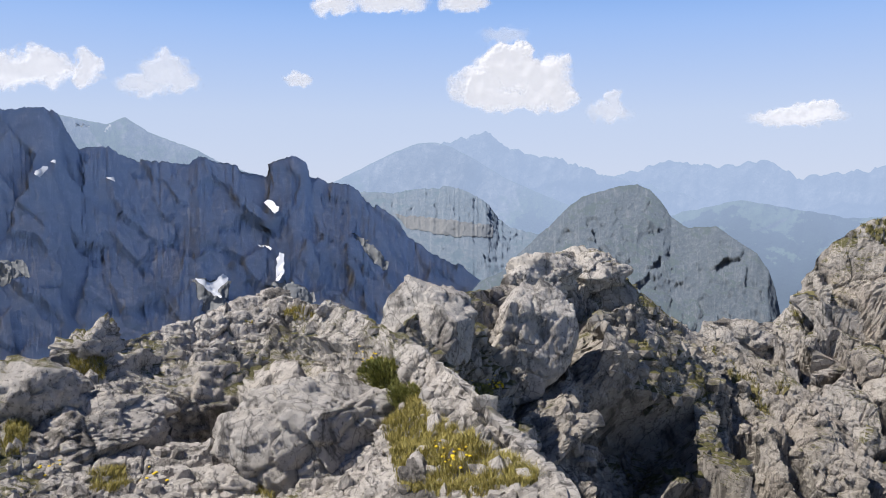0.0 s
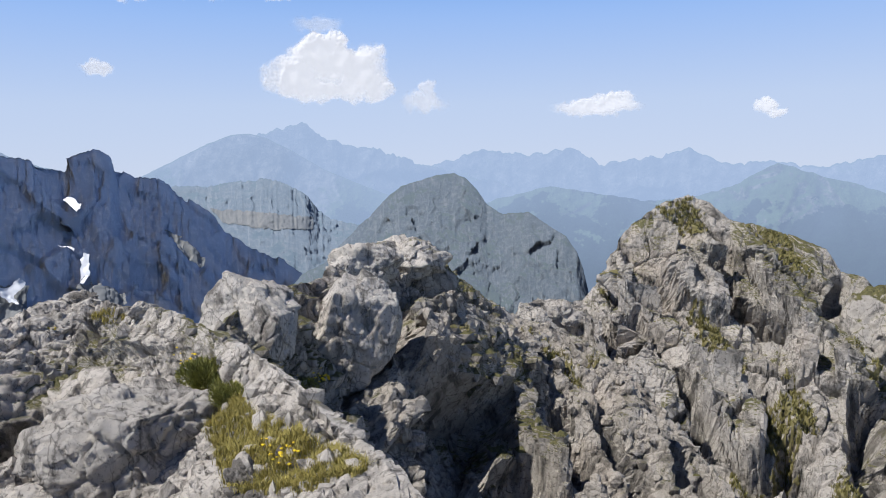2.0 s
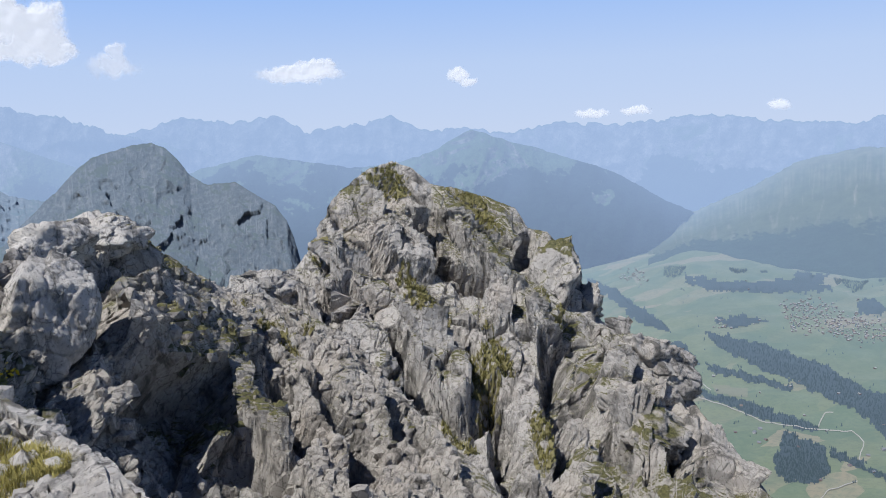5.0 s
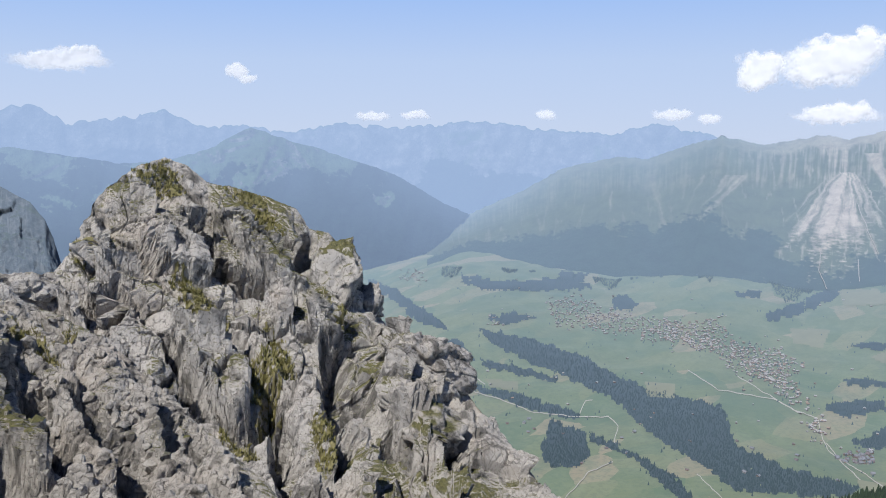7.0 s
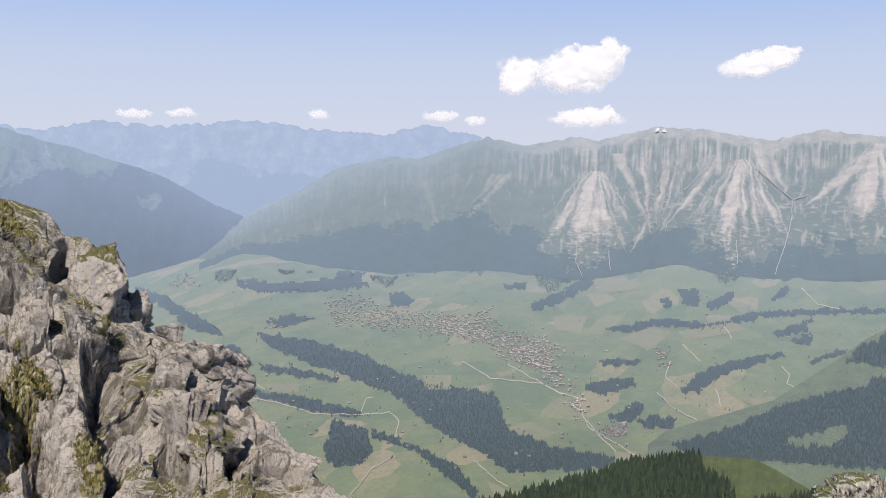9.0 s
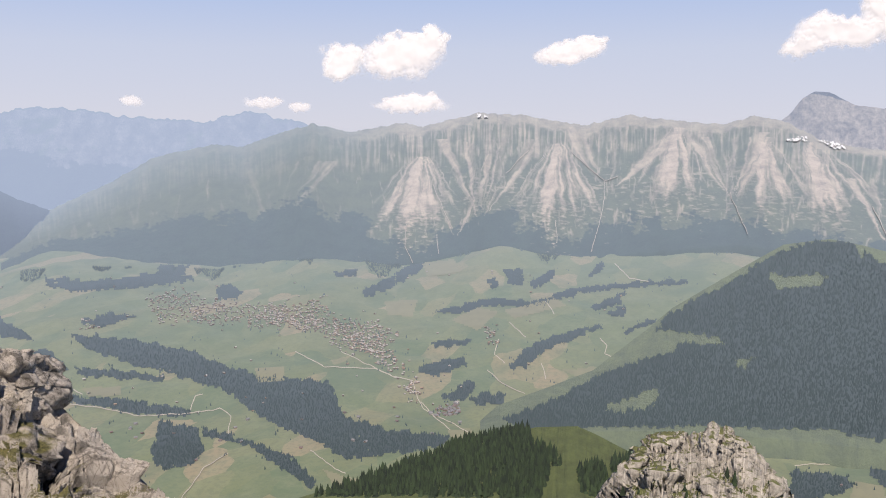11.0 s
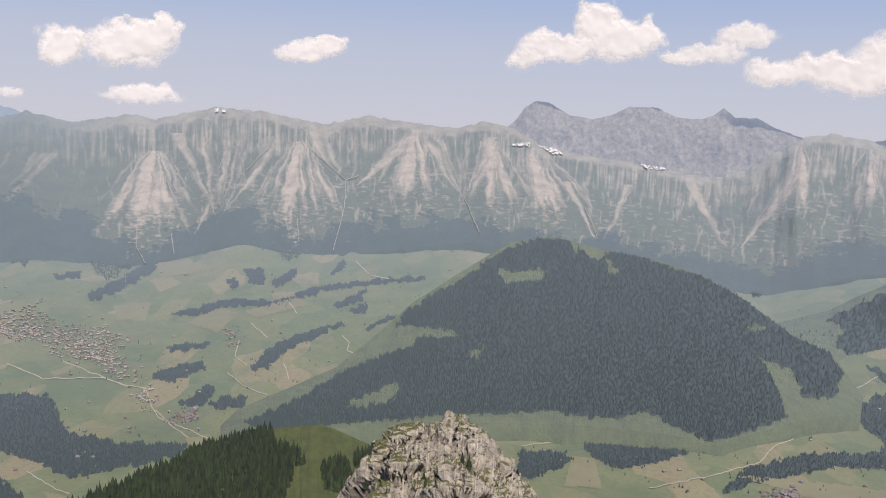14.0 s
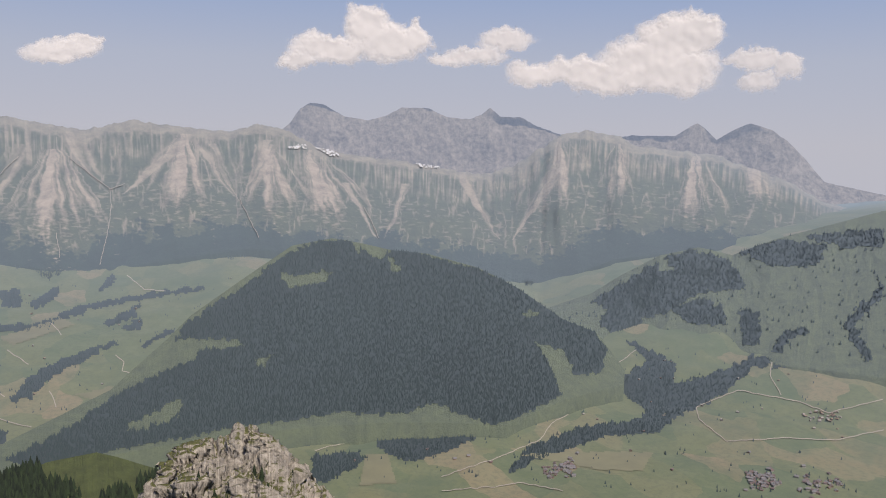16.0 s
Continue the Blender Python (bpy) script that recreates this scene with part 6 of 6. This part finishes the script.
def shrub(surface, az, el, wide, high, leaves, seed, label):
    """A low juniper: stems with a crown of many small leaf sprays."""
    p = surface.at(np.array([az]), np.array([el]))[0]
    r = np.linalg.norm(p - np.array((0, 0, EYE)))
    w, h = math.radians(wide) * r, math.radians(high) * r
    g = np.random.default_rng(seed)
    thing = tagged(new("shrub"), label, "shrub", "low green shrubs")
    thing.matrix_world = pose(p[0], p[1], p[2])
    lumps = np.stack((g.uniform(-0.7, 0.7, 9) * w, g.uniform(-0.6, 0.6, 9) * w, g.uniform(0.2, 0.75, 9) * h), 1)
    c = lumps[g.integers(9, size=leaves)]
    d = g.normal(size=(leaves, 3))
    d /= np.linalg.norm(d, axis=1, keepdims=True)
    q = c + d * (g.uniform(0.5, 1.0, leaves) ** 0.5)[:, None] * np.array((0.45 * w, 0.45 * w, 0.5 * h))
    s = 0.06 * w * g.uniform(0.6, 1.3, leaves)[:, None]
    t = np.cross(d, g.normal(size=(leaves, 3)))
    t /= np.linalg.norm(t, axis=1, keepdims=True) + 1e-9
    V = np.stack((q - t * s * 0.4, q + t * s * 0.4, q + d * s * 1.6 + np.array((0, 0, 1)) * s), 1).reshape(-1, 3)
    crown = new("crown", raw_mesh("crown", V, np.arange(3 * leaves).reshape(-1, 3)))
    crown.data.materials.append(SHRUB)
    crown.parent = thing


shrub(BENCH_S, -4.2, -13.2, 2.0, 1.7, 9000, 1, "dark green low juniper shrub beside limestone blocks")
shrub(BENCH_S, -2.6, -14.6, 1.3, 1.3, 5000, 2, "dark green low juniper shrub above dry grass")
shrub(RIDGE_S, 2.8, -13.9, 1.1, 0.8, 2500, 3, "low yellow-green shrub at the foot of a limestone block")


def flowers(surface, spots, size):
    bm = bmesh.new()
    bmesh.ops.create_icosphere(bm, subdivisions=1, radius=1.0)
    unit = np.array([x.co for x in bm.verts]) * (1, 1, 0.5)
    tri = np.array([[v.index for v in f.verts] for f in bm.faces])
    bm.free()
    for az, el, n, spread in spots:
        P = surface.at(az + rng.normal(0, spread, n), el + rng.normal(0, spread * 0.6, n)) + np.array((0, 0, 0.05))
        s = size * rng.uniform(0.6, 1.3, n)
        V = unit[None] * s[:, None, None] + P[:, None]
        ob = new("yellow_flowers", raw_mesh("yellow_flowers", V.reshape(-1, 3), (tri[None] + (np.arange(n) * len(unit))[:, None, None]).reshape(-1, 3)))
        ob.data.materials.append(YELLOW)
        tagged(ob, "clump of small yellow flowers among rocks", "flowers", kind="stuff")


flowers(BENCH_S, [(-13.33, -9.34, 16, 0.12), (-13.8, -17.1, 26, 0.35), (-13.0, -18.0, 14, 0.3), (-5.1, -11.6, 14, 0.35), (-26, -16.5, 12, 0.5), (1.0, -18.6, 22, 0.7), (-19.5, -18.4, 8, 0.5)], 0.02)
flowers(RIDGE_S, [(2.6, -13.4, 26, 0.4), (3.7, -13.8, 20, 0.4)], 0.035)


# ---- clouds ----
def cloud_material():
    """Vapour: dense where it is thick, thinning out to clear air at its rim, with a glow added to brighten it."""
    m, nt, b = material("cloud_vapour")
    nt.nodes.remove(b)
    d, t = nt.nodes.new("ShaderNodeBsdfDiffuse"), nt.nodes.new("ShaderNodeBsdfTranslucent")
    for n in (d, t):
        n.inputs["Color"].default_value = (0.52, 0.52, 0.53, 1)
    mix, soft, clear_air = nt.nodes.new("ShaderNodeMixShader"), nt.nodes.new("ShaderNodeMixShader"), nt.nodes.new("ShaderNodeBsdfTransparent")
    mix.inputs["Fac"].default_value = 0.45
    nt.links.new(d.outputs[0], mix.inputs[1])
    nt.links.new(t.outputs[0], mix.inputs[2])
    thick = nt.nodes.new("ShaderNodeAttribute")
    thick.attribute_name = "thick"
    n = tex(nt, "ShaderNodeTexNoise", 0.012, place(nt), Detail=6.0, Roughness=0.6)
    torn = calc(nt, "MULTIPLY", calc(nt, "SUBTRACT", n.outputs["Fac"], 0.5), 0.25)
    k = calc(nt, "MULTIPLY", calc(nt, "ADD", thick.outputs["Fac"], torn), calc(nt, "MULTIPLY", thick.outputs["Fac"], 3.0, True), True)
    nt.links.new(k, soft.inputs["Fac"])
    nt.links.new(clear_air.outputs[0], soft.inputs[1])
    # even emission stands in for sunlight scattered inside the cloud
    glow, lit = nt.nodes.new("ShaderNodeEmission"), nt.nodes.new("ShaderNodeAddShader")
    glow.inputs["Color"].default_value, glow.inputs["Strength"].default_value = (0.98, 0.97, 0.98, 1), 0.5
    nt.links.new(mix.outputs[0], lit.inputs[0])
    nt.links.new(glow.outputs[0], lit.inputs[1])
    nt.links.new(lit.outputs[0], soft.inputs[2])
    nt.links.new(soft.outputs[0], nt.nodes["Material Output"].inputs["Surface"])
    return m


VAPOUR = cloud_material()


def cloud(puffs, body, seed, r=4500.0):
    """A fair-weather cloud: a lumpy closed body heaped from puffs (azimuth, elevation, half width, half height), torn at its rim."""
    p = np.array(puffs)
    pad = 1.2 * p[:, 3].max() + 0.4
    a0, a1, e0, e1 = (p[:, 0] - p[:, 2]).min() - pad, (p[:, 0] + p[:, 2]).max() + pad, (p[:, 1] - p[:, 3]).min() - pad, (p[:, 1] + p[:, 3]).max() + pad
    A, E = np.meshgrid(np.arange(a0, a1, 0.06), np.arange(e0, e1, 0.06))
    shape2 = A.shape
    q = np.stack((A.ravel(), E.ravel(), A.ravel() * 0 + seed), 1)
    size = float(np.median(p[:, 3]))
    wa, we = (1.3 * size * fbm(q / (1.4 * size) + 5.1 * i, 6, seed + i, 0.62) for i in (0, 1))
    D = np.zeros(len(q))
    for az, el, w, h in p:
        f = 1 - (((q[:, 0] + wa - az) / (1.22 * w)) ** 2 + ((q[:, 1] + we - el) / (1.22 * h)) ** 2)
        D = np.maximum(D, np.clip(f, 0, 1)) + 0.25 * np.clip(f, 0, 1)
    D = np.clip(D, 0, 1.3)
    lump = 0.5 + 0.5 * fbm(q / (1.1 * size), 2, seed + 7, 0.4)
    deep = radians(size) * r * (np.clip(D, 0, 1) ** 0.8 * (0.35 + 0.45 * lump))
    keep = (D > 0.004).reshape(shape2)
    cells = (keep[:-1, :-1] | keep[1:, :-1] | keep[:-1, 1:] | keep[1:, 1:]).ravel()
    n = A.size
    idx = np.arange(n).reshape(shape2)
    quads = np.stack((idx[:-1, :-1], idx[:-1, 1:], idx[1:, 1:], idx[1:, :-1]), -1).reshape(-1, 4)[cells]
    V = np.concatenate((polar(A.ravel(), E.ravel(), r - deep), polar(A.ravel(), E.ravel(), r + 0.6 * deep)))
    faces = np.concatenate((quads, quads[:, ::-1] + n))
    t = np.clip((D - 0.02) / (1.15 - 0.15 * np.clip((E.ravel() - p[:, 1].mean()) / size, -1, 1)), 0, 1)
    thick = np.tile(t * t * (3 - 2 * t) * body, 2)
    used, inv = np.unique(faces, return_inverse=True)
    ob = new("cloud", raw_mesh("cloud", V[used], inv.reshape(-1, 4), True))
    ob.data.attributes.new("thick", "FLOAT", "POINT").data.foreach_set("value", thick[used].astype(np.float32))
    ob.data.materials.append(VAPOUR)
    label = "faint thin white cloud low in a hazy sky" if body < 0.7 else "white heaped fair-weather cloud in a blue sky"
    return tagged(ob, label, "cloud", "fair-weather clouds")


# puffs of each cloud, and how dense it is
cloud([(-7.5, 12.2, 1.56, 0.7), (-3.7, 12.5, 2.73, 0.7), (1.3, 12.5, 1.75, 0.62)], 0.8, 200)
cloud([(-25.7, 7.5, 2.15, 1.17), (-27.2, 7.0, 1.56, 1.09)], 0.75, 201)
cloud([(-22.9, 7.7, 0.86, 1.01), (-23.1, 6.8, 0.58, 0.58)], 0.7, 202)
cloud([(-18.4, 7.8, 1.64, 1.09), (-19.8, 6.7, 1.75, 0.7), (-17.4, 7.0, 1.17, 0.78)], 0.5, 203)
cloud([(-9.9, 7.4, 0.94, 0.51)], 0.6, 204)
cloud([(4.6, 8.3, 2.34, 1.36), (2.5, 7.0, 1.87, 1.48), (6.7, 7.5, 1.87, 1.75), (4.6, 6.3, 3.51, 0.97), (4.4, 9.1, 1.56, 0.86), (7.8, 6.4, 0.97, 0.86)], 0.95, 205)
cloud([(4.0, 10.4, 1.75, 0.62)], 0.3, 206)
cloud([(11.2, 5.3, 1.64, 0.7), (11.4, 6.2, 0.58, 0.7)], 0.45, 207)
cloud([(22.8, 4.7, 2.92, 0.58), (23.8, 5.1, 1.56, 0.55)], 0.75, 208)
cloud([(33.4, 4.4, 0.7, 0.51), (34.1, 3.9, 0.58, 0.31)], 0.7, 209)
cloud([(42.3, 1.5, 1.17, 0.31)], 0.6, 210)
cloud([(45.2, 1.6, 1.01, 0.35)], 0.65, 211)
cloud([(67.6, 4.4, 1.48, 1.17), (67.1, 3.7, 1.01, 0.7)], 0.95, 212)
cloud([(71.6, 4.7, 2.65, 1.4), (70.4, 4.2, 1.36, 0.94), (73.6, 5.6, 0.94, 1.09), (72.2, 5.5, 1.56, 0.86)], 0.95, 213)
cloud([(72.1, 1.5, 2.54, 0.58), (72.7, 1.8, 1.17, 0.47)], 0.85, 214)
cloud([(62.3, 1.6, 1.25, 0.39)], 0.6, 215)
cloud([(64.7, 1.3, 0.78, 0.35)], 0.6, 216)
cloud([(54.1, 1.6, 0.7, 0.35)], 0.55, 217)
cloud([(82.1, 4.7, 1.75, 0.62), (83.3, 5.1, 1.75, 0.66), (84.3, 5.5, 0.97, 0.51)], 0.9, 218)
cloud([(101.6, 7.3, 1.64, 1.17), (99.6, 5.8, 2.81, 1.09), (103.3, 6.2, 2.65, 1.4), (97.3, 4.9, 1.33, 0.78), (105.2, 6.5, 1.17, 0.94)], 0.95, 219)
cloud([(111.1, 6.6, 1.95, 0.78), (109.1, 5.6, 2.26, 0.62), (107.2, 5.2, 1.48, 0.51)], 0.8, 220)
cloud([(122.4, 6.9, 2.92, 1.33), (124.0, 7.1, 1.36, 1.01), (120.4, 5.5, 3.12, 1.48), (122.5, 4.8, 2.73, 1.64), (116.5, 4.6, 3.04, 1.01), (113.2, 4.4, 2.03, 0.94), (119.1, 4.0, 4.49, 0.94)], 1.0, 221)
cloud([(127.1, 5.3, 1.75, 0.7), (129.0, 4.9, 0.97, 0.78), (127.4, 3.9, 1.36, 0.78)], 0.75, 222)
